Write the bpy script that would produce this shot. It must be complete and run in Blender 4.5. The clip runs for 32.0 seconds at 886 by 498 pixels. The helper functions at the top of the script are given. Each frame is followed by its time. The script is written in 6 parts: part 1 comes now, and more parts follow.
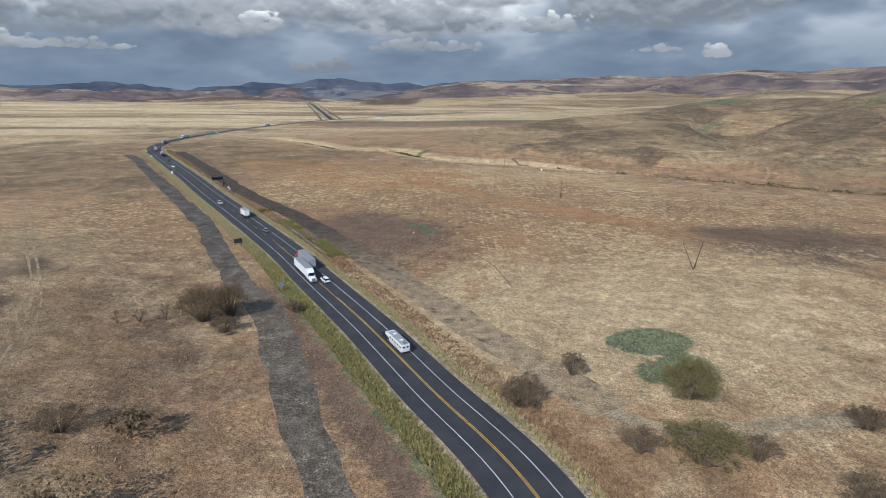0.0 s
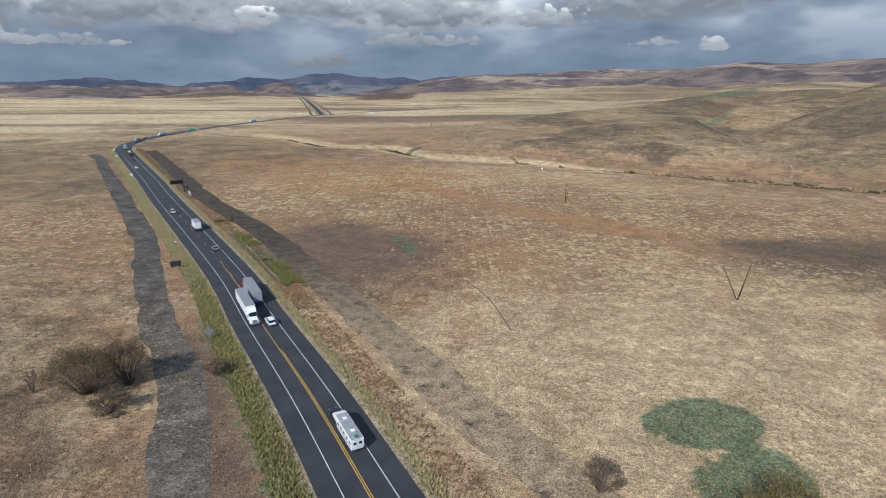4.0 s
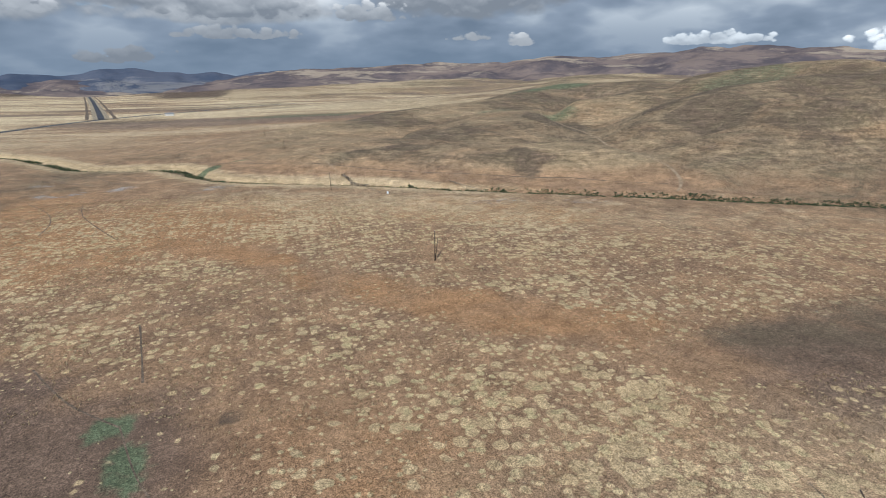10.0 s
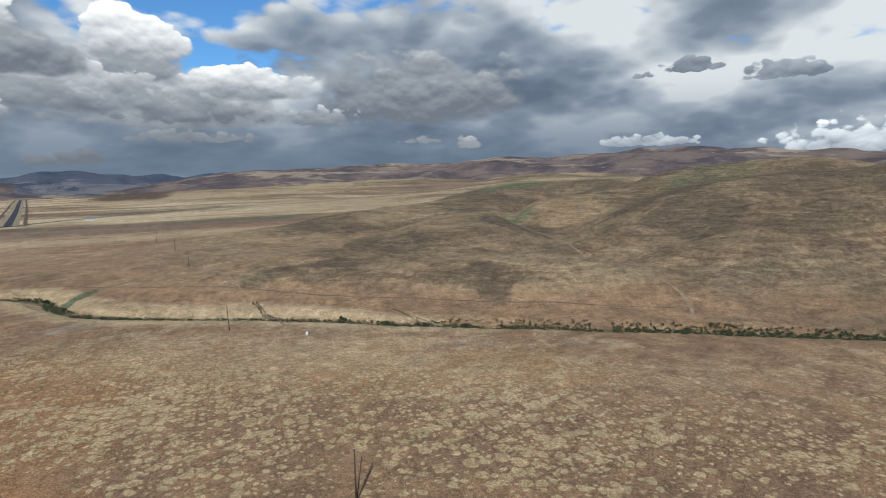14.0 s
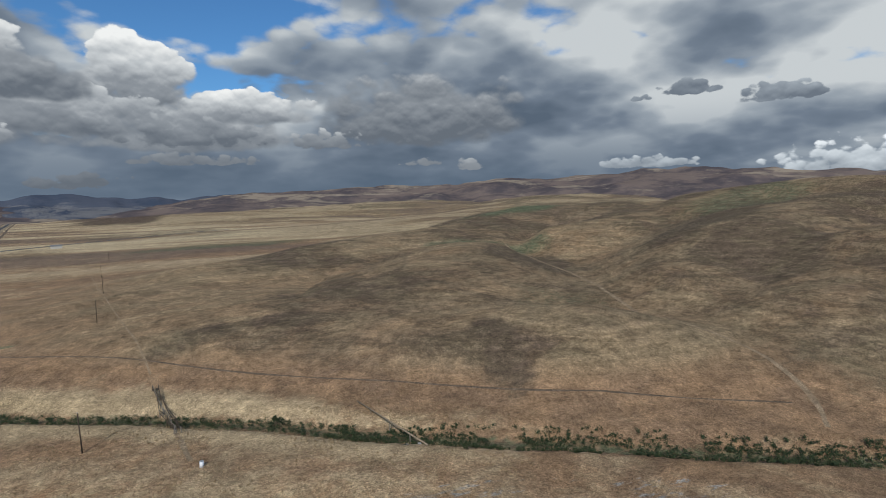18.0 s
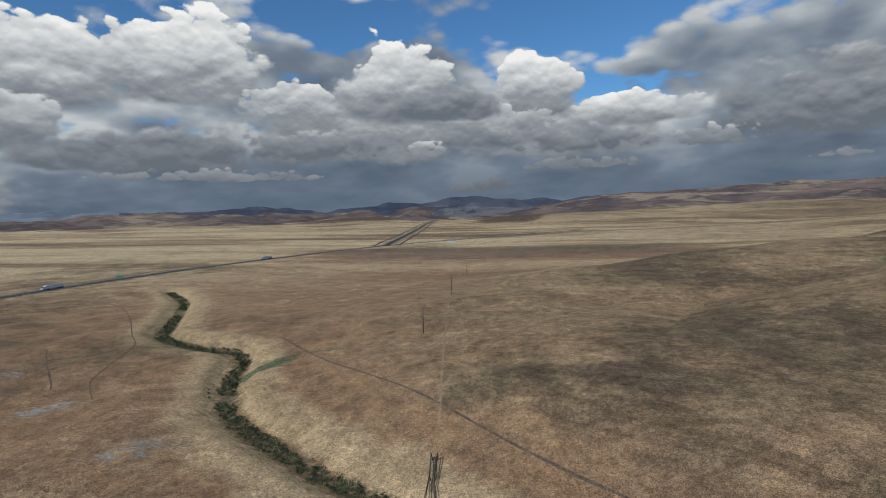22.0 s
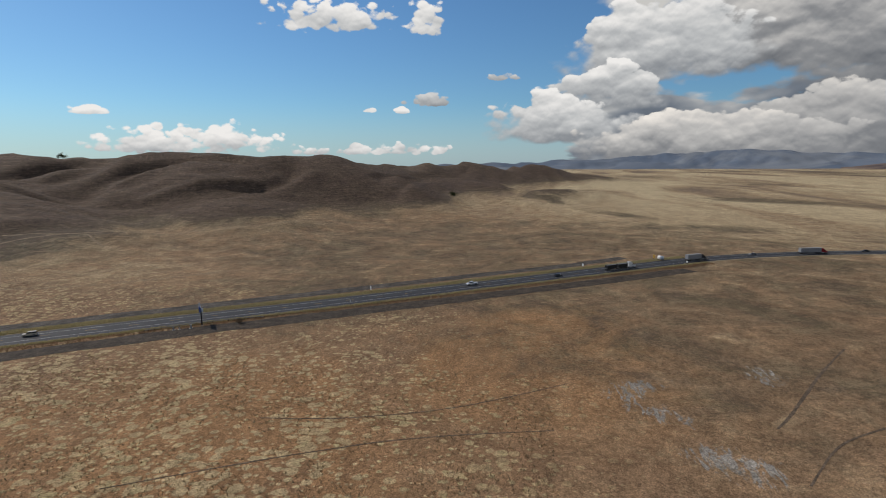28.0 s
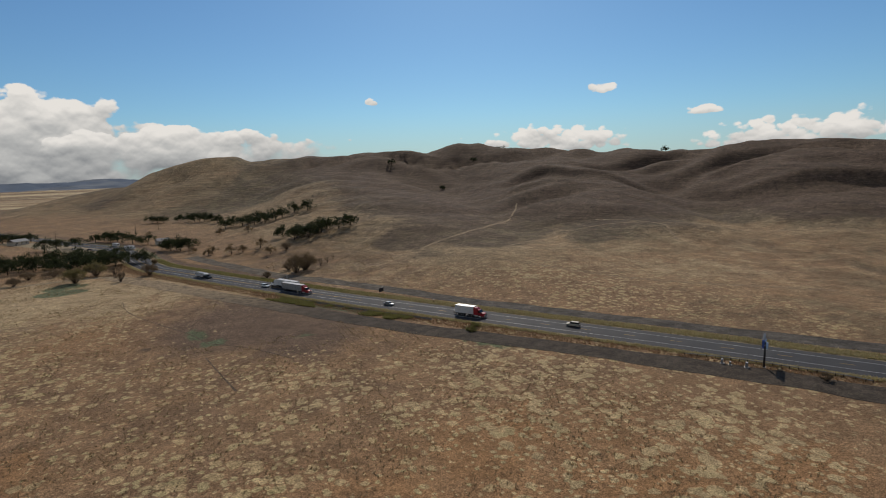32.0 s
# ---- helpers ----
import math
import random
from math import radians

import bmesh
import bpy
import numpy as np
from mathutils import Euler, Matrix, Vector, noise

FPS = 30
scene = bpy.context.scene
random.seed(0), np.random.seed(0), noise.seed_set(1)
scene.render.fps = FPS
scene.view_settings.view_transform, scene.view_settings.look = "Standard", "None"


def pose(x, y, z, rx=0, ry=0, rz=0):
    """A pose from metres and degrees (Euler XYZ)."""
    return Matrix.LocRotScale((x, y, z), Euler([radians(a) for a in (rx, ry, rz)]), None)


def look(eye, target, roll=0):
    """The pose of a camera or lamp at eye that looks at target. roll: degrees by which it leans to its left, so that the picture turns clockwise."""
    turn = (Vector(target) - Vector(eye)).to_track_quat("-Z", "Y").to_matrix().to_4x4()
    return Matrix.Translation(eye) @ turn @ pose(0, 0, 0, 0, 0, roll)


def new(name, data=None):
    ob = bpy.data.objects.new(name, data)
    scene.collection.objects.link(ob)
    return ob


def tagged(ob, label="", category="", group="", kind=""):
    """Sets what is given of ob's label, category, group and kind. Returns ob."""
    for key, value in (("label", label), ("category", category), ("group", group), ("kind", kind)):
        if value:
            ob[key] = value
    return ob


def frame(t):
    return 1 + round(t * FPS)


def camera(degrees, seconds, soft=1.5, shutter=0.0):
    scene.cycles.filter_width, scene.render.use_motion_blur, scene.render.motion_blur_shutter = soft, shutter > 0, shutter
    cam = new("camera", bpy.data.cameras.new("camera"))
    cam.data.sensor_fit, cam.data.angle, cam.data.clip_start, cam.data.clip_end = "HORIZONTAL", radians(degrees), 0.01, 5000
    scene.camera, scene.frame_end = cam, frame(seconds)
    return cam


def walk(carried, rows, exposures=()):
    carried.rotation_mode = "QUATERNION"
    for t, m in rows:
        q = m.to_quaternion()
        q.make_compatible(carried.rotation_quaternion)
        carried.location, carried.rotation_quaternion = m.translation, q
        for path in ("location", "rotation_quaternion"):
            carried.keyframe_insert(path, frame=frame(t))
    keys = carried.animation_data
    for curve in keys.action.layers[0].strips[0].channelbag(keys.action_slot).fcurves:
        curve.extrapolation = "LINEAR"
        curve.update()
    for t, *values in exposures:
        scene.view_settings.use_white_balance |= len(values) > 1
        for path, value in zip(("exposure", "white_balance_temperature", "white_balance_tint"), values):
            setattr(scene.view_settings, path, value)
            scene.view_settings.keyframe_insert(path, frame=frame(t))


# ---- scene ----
cam = camera(78.04, 32.0, soft=1.0)
PATH = [
    (0.0, look((-12.59, -78.70, 62.42), (-13.47, 17.47, 35.01), 0.43)),
    (0.5, look((-12.23, -77.16, 62.24), (-12.93, 18.99, 34.75), 0.40)),
    (1.0, look((-11.70, -74.18, 62.06), (-12.38, 21.91, 34.39), 0.31)),
    (1.5, look((-10.94, -70.02, 61.75), (-11.69, 26.04, 33.97), 0.17)),
    (2.0, look((-10.37, -64.90, 61.41), (-11.03, 31.13, 33.52), 0.17)),
    (2.5, look((-9.82, -59.14, 61.13), (-10.44, 36.85, 33.10), 0.20)),
    (3.0, look((-9.32, -52.27, 60.93), (-9.86, 43.67, 32.75), 0.20)),
    (3.5, look((-8.58, -44.53, 60.58), (-9.13, 51.41, 32.38), 0.14)),
    (5.5, look((-5.48, -7.07, 60.09), (-5.39, 88.75, 31.46), -0.03)),
    (6.0, look((-4.54, 3.20, 59.93), (-3.60, 98.99, 31.25), -0.06)),
    (6.5, look((-3.44, 13.58, 59.84), (-2.27, 109.34, 31.05), -0.11)),
    (7.0, look((-2.34, 24.27, 59.76), (-1.89, 119.97, 30.77), -0.22)),
    (7.5, look((-1.45, 34.38, 59.23), (-1.00, 130.10, 30.29), -0.24)),
    (8.0, look((-0.61, 44.81, 58.88), (-0.21, 140.52, 29.90), -0.32)),
    (8.5, look((0.64, 54.25, 58.86), (3.52, 149.90, 29.83), -0.37)),
    (9.0, look((2.40, 61.72, 59.82), (27.45, 154.03, 30.65), -0.44)),
    (9.5, look((4.13, 71.67, 60.52), (32.17, 163.10, 31.29), -0.49)),
    (10.0, look((6.72, 81.92, 60.92), (34.43, 173.43, 31.64), -0.60)),
    (10.5, look((9.46, 92.13, 61.05), (40.18, 182.67, 31.75), -0.64)),
    (11.0, look((12.59, 101.86, 61.51), (46.46, 191.25, 32.14), -0.72)),
    (11.5, look((16.31, 111.28, 61.84), (50.74, 200.43, 32.41), -0.86)),
    (12.0, look((20.40, 121.23, 62.00), (54.89, 210.33, 32.50), -0.92)),
    (12.5, look((24.55, 131.36, 62.18), (59.33, 220.63, 33.54), -0.92)),
    (13.0, look((28.87, 141.33, 62.50), (64.15, 231.35, 36.96), -0.96)),
    (13.2, look((30.61, 145.40, 62.55), (66.16, 235.80, 38.81), -0.98)),
    (13.4, look((32.38, 149.52, 62.57), (68.22, 240.41, 41.26), -1.00)),
    (13.5, look((33.23, 151.48, 62.55), (69.26, 242.58, 42.46), -1.01)),
    (14.0, look((37.23, 160.56, 62.12), (73.99, 252.72, 49.65), -1.05)),
    (14.5, look((41.50, 170.88, 62.10), (78.52, 263.35, 53.22), -1.00)),
    (16.5, look((60.61, 211.09, 63.37), (97.55, 303.62, 54.72), -1.17)),
    (17.0, look((65.27, 221.09, 63.62), (102.09, 313.66, 54.96), -1.19)),
    (17.5, look((69.79, 231.18, 63.81), (106.54, 323.78, 55.18), -1.28)),
    (18.0, look((73.90, 241.33, 63.70), (110.72, 333.91, 55.14), -1.26)),
    (18.5, look((77.68, 251.58, 63.47), (114.48, 344.19, 55.08), -1.19)),
    (19.0, look((81.38, 262.09, 63.32), (114.74, 356.01, 55.09), -1.11)),
    (19.4, look((84.17, 271.16, 63.34), (104.52, 368.73, 55.27), -1.02)),
    (19.5, look((84.89, 273.40, 63.38), (101.26, 371.73, 55.43), -1.01)),
    (19.8, look((87.06, 279.92, 63.54), (92.59, 379.46, 55.78), -1.04)),
    (20.0, look((88.24, 284.22, 63.54), (89.92, 383.90, 55.73), -1.09)),
    (20.5, look((89.42, 295.23, 63.01), (83.88, 394.78, 55.32), -1.30)),
    (21.0, look((89.93, 306.04, 62.17), (78.87, 405.15, 54.67), -1.44)),
    (21.5, look((89.48, 316.13, 61.50), (73.57, 414.59, 54.19), -1.45)),
    (22.0, look((88.09, 327.34, 61.07), (59.87, 423.01, 54.08), -1.35)),
    (22.5, look((85.40, 338.97, 60.60), (40.87, 428.26, 53.95), -1.25)),
    (23.0, look((81.85, 349.44, 59.97), (26.06, 432.19, 53.61), -1.25)),
    (23.5, look((78.15, 358.79, 59.32), (14.77, 435.89, 53.12), -1.29)),
    (24.0, look((73.64, 366.62, 58.71), (6.32, 440.33, 52.67), -1.40)),
    (24.5, look((68.08, 373.20, 58.59), (-2.57, 443.71, 52.53), -1.39)),
    (26.5, look((56.69, 402.44, 64.31), (-35.75, 438.32, 51.34), -0.23)),
    (27.0, look((46.43, 407.00, 63.81), (-51.83, 417.71, 48.64), -0.39)),
    (27.2, look((42.60, 408.60, 63.58), (-56.03, 413.35, 47.77), -0.43)),
    (27.5, look((36.95, 410.52, 63.32), (-61.73, 406.51, 47.60), -0.52)),
    (28.0, look((27.98, 412.47, 62.88), (-69.67, 397.67, 47.20), -0.58)),
    (28.2, look((24.25, 412.68, 62.58), (-72.71, 393.85, 46.93), -0.64)),
    (28.3, look((22.38, 412.68, 62.40), (-73.88, 390.54, 46.73), -0.68)),
    (28.4, look((20.49, 412.61, 62.22), (-74.57, 385.79, 46.56), -0.71)),
    (28.5, look((18.60, 412.50, 62.03), (-74.92, 380.73, 46.39), -0.75)),
    (28.9, look((11.32, 411.82, 61.23), (-77.19, 367.97, 45.63), -0.87)),
    (29.0, look((9.65, 411.53, 61.03), (-77.85, 365.68, 45.49), -0.89)),
    (29.2, look((6.54, 410.80, 60.66), (-79.90, 362.95, 45.22), -0.94)),
    (29.5, look((2.25, 409.27, 60.13), (-81.64, 357.10, 44.64), -1.01)),
    (29.7, look((-0.56, 407.91, 59.83), (-80.55, 349.99, 44.13), -1.05)),
    (30.0, look((-4.71, 405.50, 59.52), (-79.07, 340.42, 44.15), -1.17)),
    (30.2, look((-7.36, 403.86, 59.32), (-77.43, 334.18, 44.00), -1.26)),
    (30.5, look((-11.06, 401.23, 59.03), (-76.34, 327.03, 43.75), -1.38)),
    (30.8, look((-14.29, 398.14, 58.67), (-75.58, 320.59, 43.45), -1.45)),
    (31.0, look((-16.32, 395.85, 58.35), (-75.32, 316.54, 43.23), -1.48)),
    (31.1, look((-17.32, 394.65, 58.16), (-75.08, 314.43, 43.10), -1.48)),
    (31.4, look((-20.36, 390.81, 57.53), (-73.70, 307.52, 42.73), -1.50)),
    (31.5, look((-21.42, 389.46, 57.29), (-72.43, 304.75, 42.43), -1.53)),
    (31.6, look((-22.51, 388.10, 57.07), (-71.31, 302.09, 42.17), -1.57)),
    (32.0, look((-27.29, 382.32, 56.28), (-67.27, 291.80, 41.90), -1.78)),
]
EXPOSURES = ((0, 0.60, 6320, 9), (8, 0.60, 6320, 9), (12.8, 0.62, 6380, 8), (14, 0.24, 6400, 8), (14.5, 0.14, 6400, 8), (16.5, -0.02, 6420, 8), (20, -0.16, 6420, 8), (24, -0.08, 6700, 10), (27, -0.18, 6950, 12), (29, -0.30, 7200, 12), (32, -0.40, 7350, 12))
walk(cam, PATH, EXPOSURES)

# ---- world: broken cloud over a blue sky, and the sun ----
SUN_AZ, SUN_EL = 153.0, 36.0          # degrees from +y towards -x, and above the horizon


class Nodes:
    """A short way to write node trees."""

    def __init__(self, tree):
        self.t = tree

    def add(self, kind, ins=(), **props):
        n = self.t.nodes.new(kind)
        for k, v in props.items():
            setattr(n, k, v)
        for k, v in dict(ins).items():
            s = n.inputs[k]
            if isinstance(v, bpy.types.NodeSocket):
                self.t.links.new(v, s)
            else:
                s.default_value = v
        return n

    def math(self, op, a, b=0.0, c=0.0, clamp=False):
        return self.add("ShaderNodeMath", {0: a, 1: b, 2: c}, operation=op, use_clamp=clamp).outputs[0]

    def vec(self, op, a, b=(0, 0, 0)):
        n = self.add("ShaderNodeVectorMath", {0: a}, operation=op)
        if op == "SCALE":
            n.inputs["Scale"].default_value = b
        elif isinstance(b, bpy.types.NodeSocket):
            self.t.links.new(b, n.inputs[1])
        else:
            n.inputs[1].default_value = b
        return n.outputs[0]

    def ramp(self, v, lo, hi, a=0.0, b=1.0):
        return self.add("ShaderNodeMapRange", {"Value": v, "From Min": lo, "From Max": hi, "To Min": a, "To Max": b},
                        interpolation_type="SMOOTHSTEP").outputs[0]

    def noise(self, vector, scale, detail=4.0, rough=0.55, lac=2.0, dist=0.0, out=0):
        return self.add("ShaderNodeTexNoise", {"Vector": vector, "Scale": scale, "Detail": detail, "Roughness": rough,
                                               "Lacunarity": lac, "Distortion": dist}).outputs[out]

    def mix(self, f, a, b):
        n = self.add("ShaderNodeMix", {0: f}, data_type="RGBA")
        for k, v in ((6, a), (7, b)):
            if isinstance(v, bpy.types.NodeSocket):
                self.t.links.new(v, n.inputs[k])
            else:
                n.inputs[k].default_value = (*v, 1)
        return n.outputs[2]


world = bpy.data.worlds.new("sky")
scene.world = world
world.use_nodes = True
W = Nodes(world.node_tree)
world.node_tree.nodes.clear()
sky = W.add("ShaderNodeTexSky", sky_type="NISHITA", sun_disc=False, sun_elevation=radians(SUN_EL),
            sun_rotation=radians(-SUN_AZ), air_density=1.0, dust_density=0.25, ozone_density=2.2)
blue = W.add("ShaderNodeVectorMath", {0: sky.outputs[0], 1: (0.047, 0.079, 0.107)}, operation="MULTIPLY")
way = W.add("ShaderNodeTexCoord").outputs["Generated"]
dx, dy, dz = W.add("ShaderNodeSeparateXYZ", {0: way}).outputs
up = W.math("MAXIMUM", dz, 0.0)
flat = W.math("SQRT", W.math("ADD", W.math("MULTIPLY", dx, dx), W.math("MULTIPLY", dy, dy)))
north = W.math("DIVIDE", dy, W.math("MAXIMUM", flat, 0.01))     # 1 towards +y, -1 behind
east = W.math("DIVIDE", dx, W.math("MAXIMUM", flat, 0.01))


def deck(lift):
    """The way laid out on a cloud deck that bends down to the horizon; lift shifts it upwards."""
    h = W.math("ADD", W.math("ADD", up, lift), 0.30)
    return W.add("ShaderNodeCombineXYZ", {0: W.math("DIVIDE", dx, h), 1: W.math("DIVIDE", dy, h), 2: W.math("MULTIPLY", up, 1.5)}).outputs[0]


def billows(lift):
    p = deck(lift)
    big = W.noise(p, 1.7, 2.0, 0.5)
    small = W.noise(p, 5.0, 6.0, 0.55, dist=0.2)
    puff = W.add("ShaderNodeTexVoronoi", {"Vector": p, "Scale": 8.0, "Detail": 1.0, "Roughness": 0.5},
                 feature="F1").outputs["Distance"]
    v = W.math("ADD", W.math("MULTIPLY", big, 0.52), W.math("MULTIPLY", small, 0.26))
    return W.math("ADD", v, W.math("MULTIPLY", W.math("SUBTRACT", 1.1, puff), 0.14))


# gaps and thicker places of the deck: azimuth, elevation, half width, half height (degrees), weight
MASSES = ((-20, 9, 11, 3.5, 0.14), (5, 18.5, 9, 2.0, -0.17), (0, 11.5, 4, 1.3, -0.19), (22, 18.0, 9, 2.0, -0.19),
          (53, 18, 5, 3.0, -0.16), (71, 7, 7, 1.8, -0.18), (28, 18.5, 4, 2.0, -0.14), (-50, 3.5, 7, 1.0, 0.08))


def single(az, el, wide, high, weight):
    a = radians(az)
    u = W.add("ShaderNodeVectorMath", {0: way, 1: (math.cos(a), math.sin(a), 0)}, operation="DOT_PRODUCT").outputs["Value"]
    front = W.add("ShaderNodeVectorMath", {0: way, 1: (-math.sin(a), math.cos(a), 0)}, operation="DOT_PRODUCT").outputs["Value"]
    u = W.math("DIVIDE", u, math.sin(radians(wide)))
    v = W.math("DIVIDE", W.math("SUBTRACT", dz, math.sin(radians(el))), math.sin(radians(high)))
    q = W.math("ADD", W.math("MULTIPLY", u, u), W.math("MULTIPLY", v, v))
    g = W.math("POWER", 0.5, q)
    return W.math("MULTIPLY", W.math("MULTIPLY", g, W.math("GREATER_THAN", front, 0.0)), weight)


def tones(v, dark, grey, pale, white):
    r = W.add("ShaderNodeValToRGB", {0: v})
    es = r.color_ramp.elements
    es.new(0.35), es.new(0.66)
    for k, (at, col) in enumerate(((0.0, dark), (0.35, grey), (0.66, pale), (1.0, white))):
        es[k].position, es[k].color = at, (*col, 1)
    return r.outputs[0]


extra = single(*MASSES[0])
for one in MASSES[1:]:
    extra = W.math("ADD", extra, single(*one))
body, above = billows(0.0), billows(0.04)
cover = W.ramp(north, -0.06, 0.20)                               # heavy in the north, clear in the south
low = W.ramp(up, 0.02, 0.16, 1.0, 0.0)
edge = W.math("SUBTRACT", 0.80, W.math("MULTIPLY", cover, 0.44))
edge = W.math("SUBTRACT", edge, W.math("MULTIPLY", W.math("MULTIPLY", low, cover), 0.27))
edge = W.math("SUBTRACT", edge, W.ramp(east, 0.35, 0.85, 0.0, 0.12))
over = W.math("SUBTRACT", W.math("ADD", body, extra), edge)
mass = W.ramp(over, -0.02, 0.075)
soft_now, soft_up = W.noise(deck(0.0), 2.1, 3.0, 0.45), W.noise(deck(0.085), 2.1, 3.0, 0.45)
thick = W.ramp(over, 0.0, 0.34)
lit = W.math("ADD", W.math("MULTIPLY", W.math("SUBTRACT", soft_now, soft_up), 2.4), W.math("MULTIPLY", W.math("SUBTRACT", body, above), 1.9))
base = W.math("ADD", W.math("ADD", 0.70, W.ramp(east, 0.25, 0.8, 0.0, 0.17)), W.math("MULTIPLY", W.math("SUBTRACT", 1.0, cover), 0.35))
lit = W.math("ADD", lit, W.math("SUBTRACT", base, W.math("MULTIPLY", thick, 0.36)), clamp=True)
storm = W.ramp(north, 0.1, 0.9)
gloom = W.math("MULTIPLY", storm, W.ramp(up, 0.06, 0.17, 1.0, 0.05))   # storm cloud in the north
shade = W.math("SUBTRACT", 1.0, W.math("MULTIPLY", gloom, 0.50))
tone = tones(W.math("MULTIPLY", lit, shade), (0.105, 0.140, 0.192), (0.180, 0.222, 0.285), (0.335, 0.380, 0.435), (0.64, 0.67, 0.69))
rain = W.math("MULTIPLY", W.math("MULTIPLY", W.ramp(up, 0.01, 0.12, 1.0, 0.0), W.ramp(north, 0.35, 0.8)), 0.62)
cloud = W.mix(rain, tone, (0.112, 0.158, 0.222))
haze = W.mix(W.ramp(up, 0.0, 0.11, 0.45, 0.0), blue.outputs[0], (0.42, 0.55, 0.74))
haze = W.mix(W.math("MULTIPLY", W.ramp(up, 0.02, 0.10, 1.0, 0.0), W.ramp(north, 0.2, 0.6)), haze, (0.24, 0.30, 0.37))
seen = W.mix(mass, haze, cloud)

# heaped clouds with flat bases: azimuth, base, half width, height (degrees), brightness at the base and gain to the top
HEAPS = ((24, 6.8, 17, 6.2, 0.30, 0.30), (2, 6.5, 10, 4.8, 0.34, 0.30), (52, 11, 9, 6.0, 0.34, 0.60), (21, 10.6, 7.5, 6.8, 0.30, 0.75), (41, 12, 8, 6.5, 0.36, 0.65), (7.0, 10.4, 5.2, 5.0, 0.30, 0.75), (-2.5, 8.6, 7, 2.8, 0.38, 0.6),
         (31, 8.6, 6, 4.6, 0.26, 0.55), (12, 7.4, 9, 3.6, 0.22, 0.5), (58, 6.5, 10, 4.6, 0.22, 0.55), (66, 9.5, 13, 7.5, 0.34, 0.5), (62, 1.6, 10, 5.4, 0.30, 0.6),
         (78, 8.8, 9.5, 5.8, 0.46, 0.5), (82, 5.6, 6, 3.6, 0.42, 0.55), (86.5, 2.9, 9, 3.9, 0.46, 0.55), (73, 0.4, 13, 4.4, 0.34, 0.6),
         (44, 5.0, 15, 3.2, 0.04, 0.32), (16, 10.0, 7, 3.4, 0.06, 0.34), (-20, 7.6, 11, 6.0, 0.06, 0.40), (30, 6.2, 7, 2.2, 0.06, 0.36), (3, 6.4, 7, 2.2, 0.08, 0.42),
         (18, 6.0, 2.6, 1.2, 0.42, 0.3), (-10, 6.0, 4, 1.4, 0.22, 0.4), (38, 3.6, 9, 0.9, 0.30, 0.3), (2, 4.2, 6, 0.9, 0.26, 0.3), (12, 2.2, 4, 1.2, 0.02, 0.16),
         (-25, 3.5, 2.2, 0.9, 0.50, 0.4), (-20, 4.0, 2.0, 0.7, 0.36, 0.3), (-42, 3.2, 4.5, 0.8, 0.36, 0.25), (-58, 2.3, 5.5, 2.2, 0.48, 0.45), (-53, 8.6, 3.6, 1.2, 0.10, 0.2),
         (-46, 9.8, 2.6, 1.1, 0.12, 0.2), (-41, 9.4, 1.4, 0.6, 0.12, 0.2),
         (197, 0.7, 18, 7.2, 0.46, 0.6), (180, 1.6, 14, 3.2, 0.56, 0.5), (145, 2.2, 7, 1.8, 0.78, 0.3), (122.5, 1.7, 8, 2.0, 0.78, 0.3), (130.5, 4.6, 1.5, 0.7, 0.8, 0.3),
         (140, 7.2, 1.3, 0.8, 0.8, 0.3), (163, 6.8, 0.6, 0.5, 0.8, 0.3), (109.7, 13.3, 6.5, 2.2, 0.75, 0.3), (100, 13.2, 1.8, 2.6, 0.75, 0.3), (100, 6.0, 2.4, 1.1, 0.45, 0.3),
         (105.9, 5.2, 0.7, 0.5, 0.8, 0.3), (102.7, 5.1, 0.9, 0.5, 0.8, 0.3), (105, 1.1, 8, 1.0, 0.7, 0.3), (92.5, 8.2, 1.4, 0.6, 0.5, 0.3))


def curds(vector, size):
    """Cauliflower relief: rounded cells over a broken noise."""
    n = W.noise(vector, size, 5.0, 0.5)
    v = W.add("ShaderNodeTexVoronoi", {"Vector": W.vec("ADD", vector, W.vec("SCALE", W.noise(vector, size * 1.5, 2.0, out=1), 0.35 / size)), "Scale": size * 1.5}, feature="F1").outputs["Distance"]
    return W.math("ADD", W.math("MULTIPLY", W.math("SUBTRACT", n, 0.5), 1.5), W.math("MULTIPLY", W.math("SUBTRACT", 0.55, v), 0.75))


tall = W.add("ShaderNodeMapping", {0: way, 3: (1.0, 1.0, 1.5)}).outputs[0]
lifted = W.vec("ADD", tall, (0.0, 0.0, 0.016))
big_now, big_up = curds(tall, 11.0), curds(lifted, 11.0)
fine_now, fine_up = curds(tall, 34.0), curds(W.vec("ADD", tall, (0.0, 0.0, 0.006)), 34.0)
coarse = W.math("ADD", big_now, W.math("MULTIPLY", fine_now, 0.42))
flaky = W.math("ADD", W.math("MULTIPLY", big_now, 0.35), W.math("MULTIPLY", fine_now, 1.0))
relief = W.math("ADD", W.math("MULTIPLY", W.math("SUBTRACT", big_now, big_up), 0.55), W.math("MULTIPLY", W.math("SUBTRACT", fine_now, fine_up), 0.22))


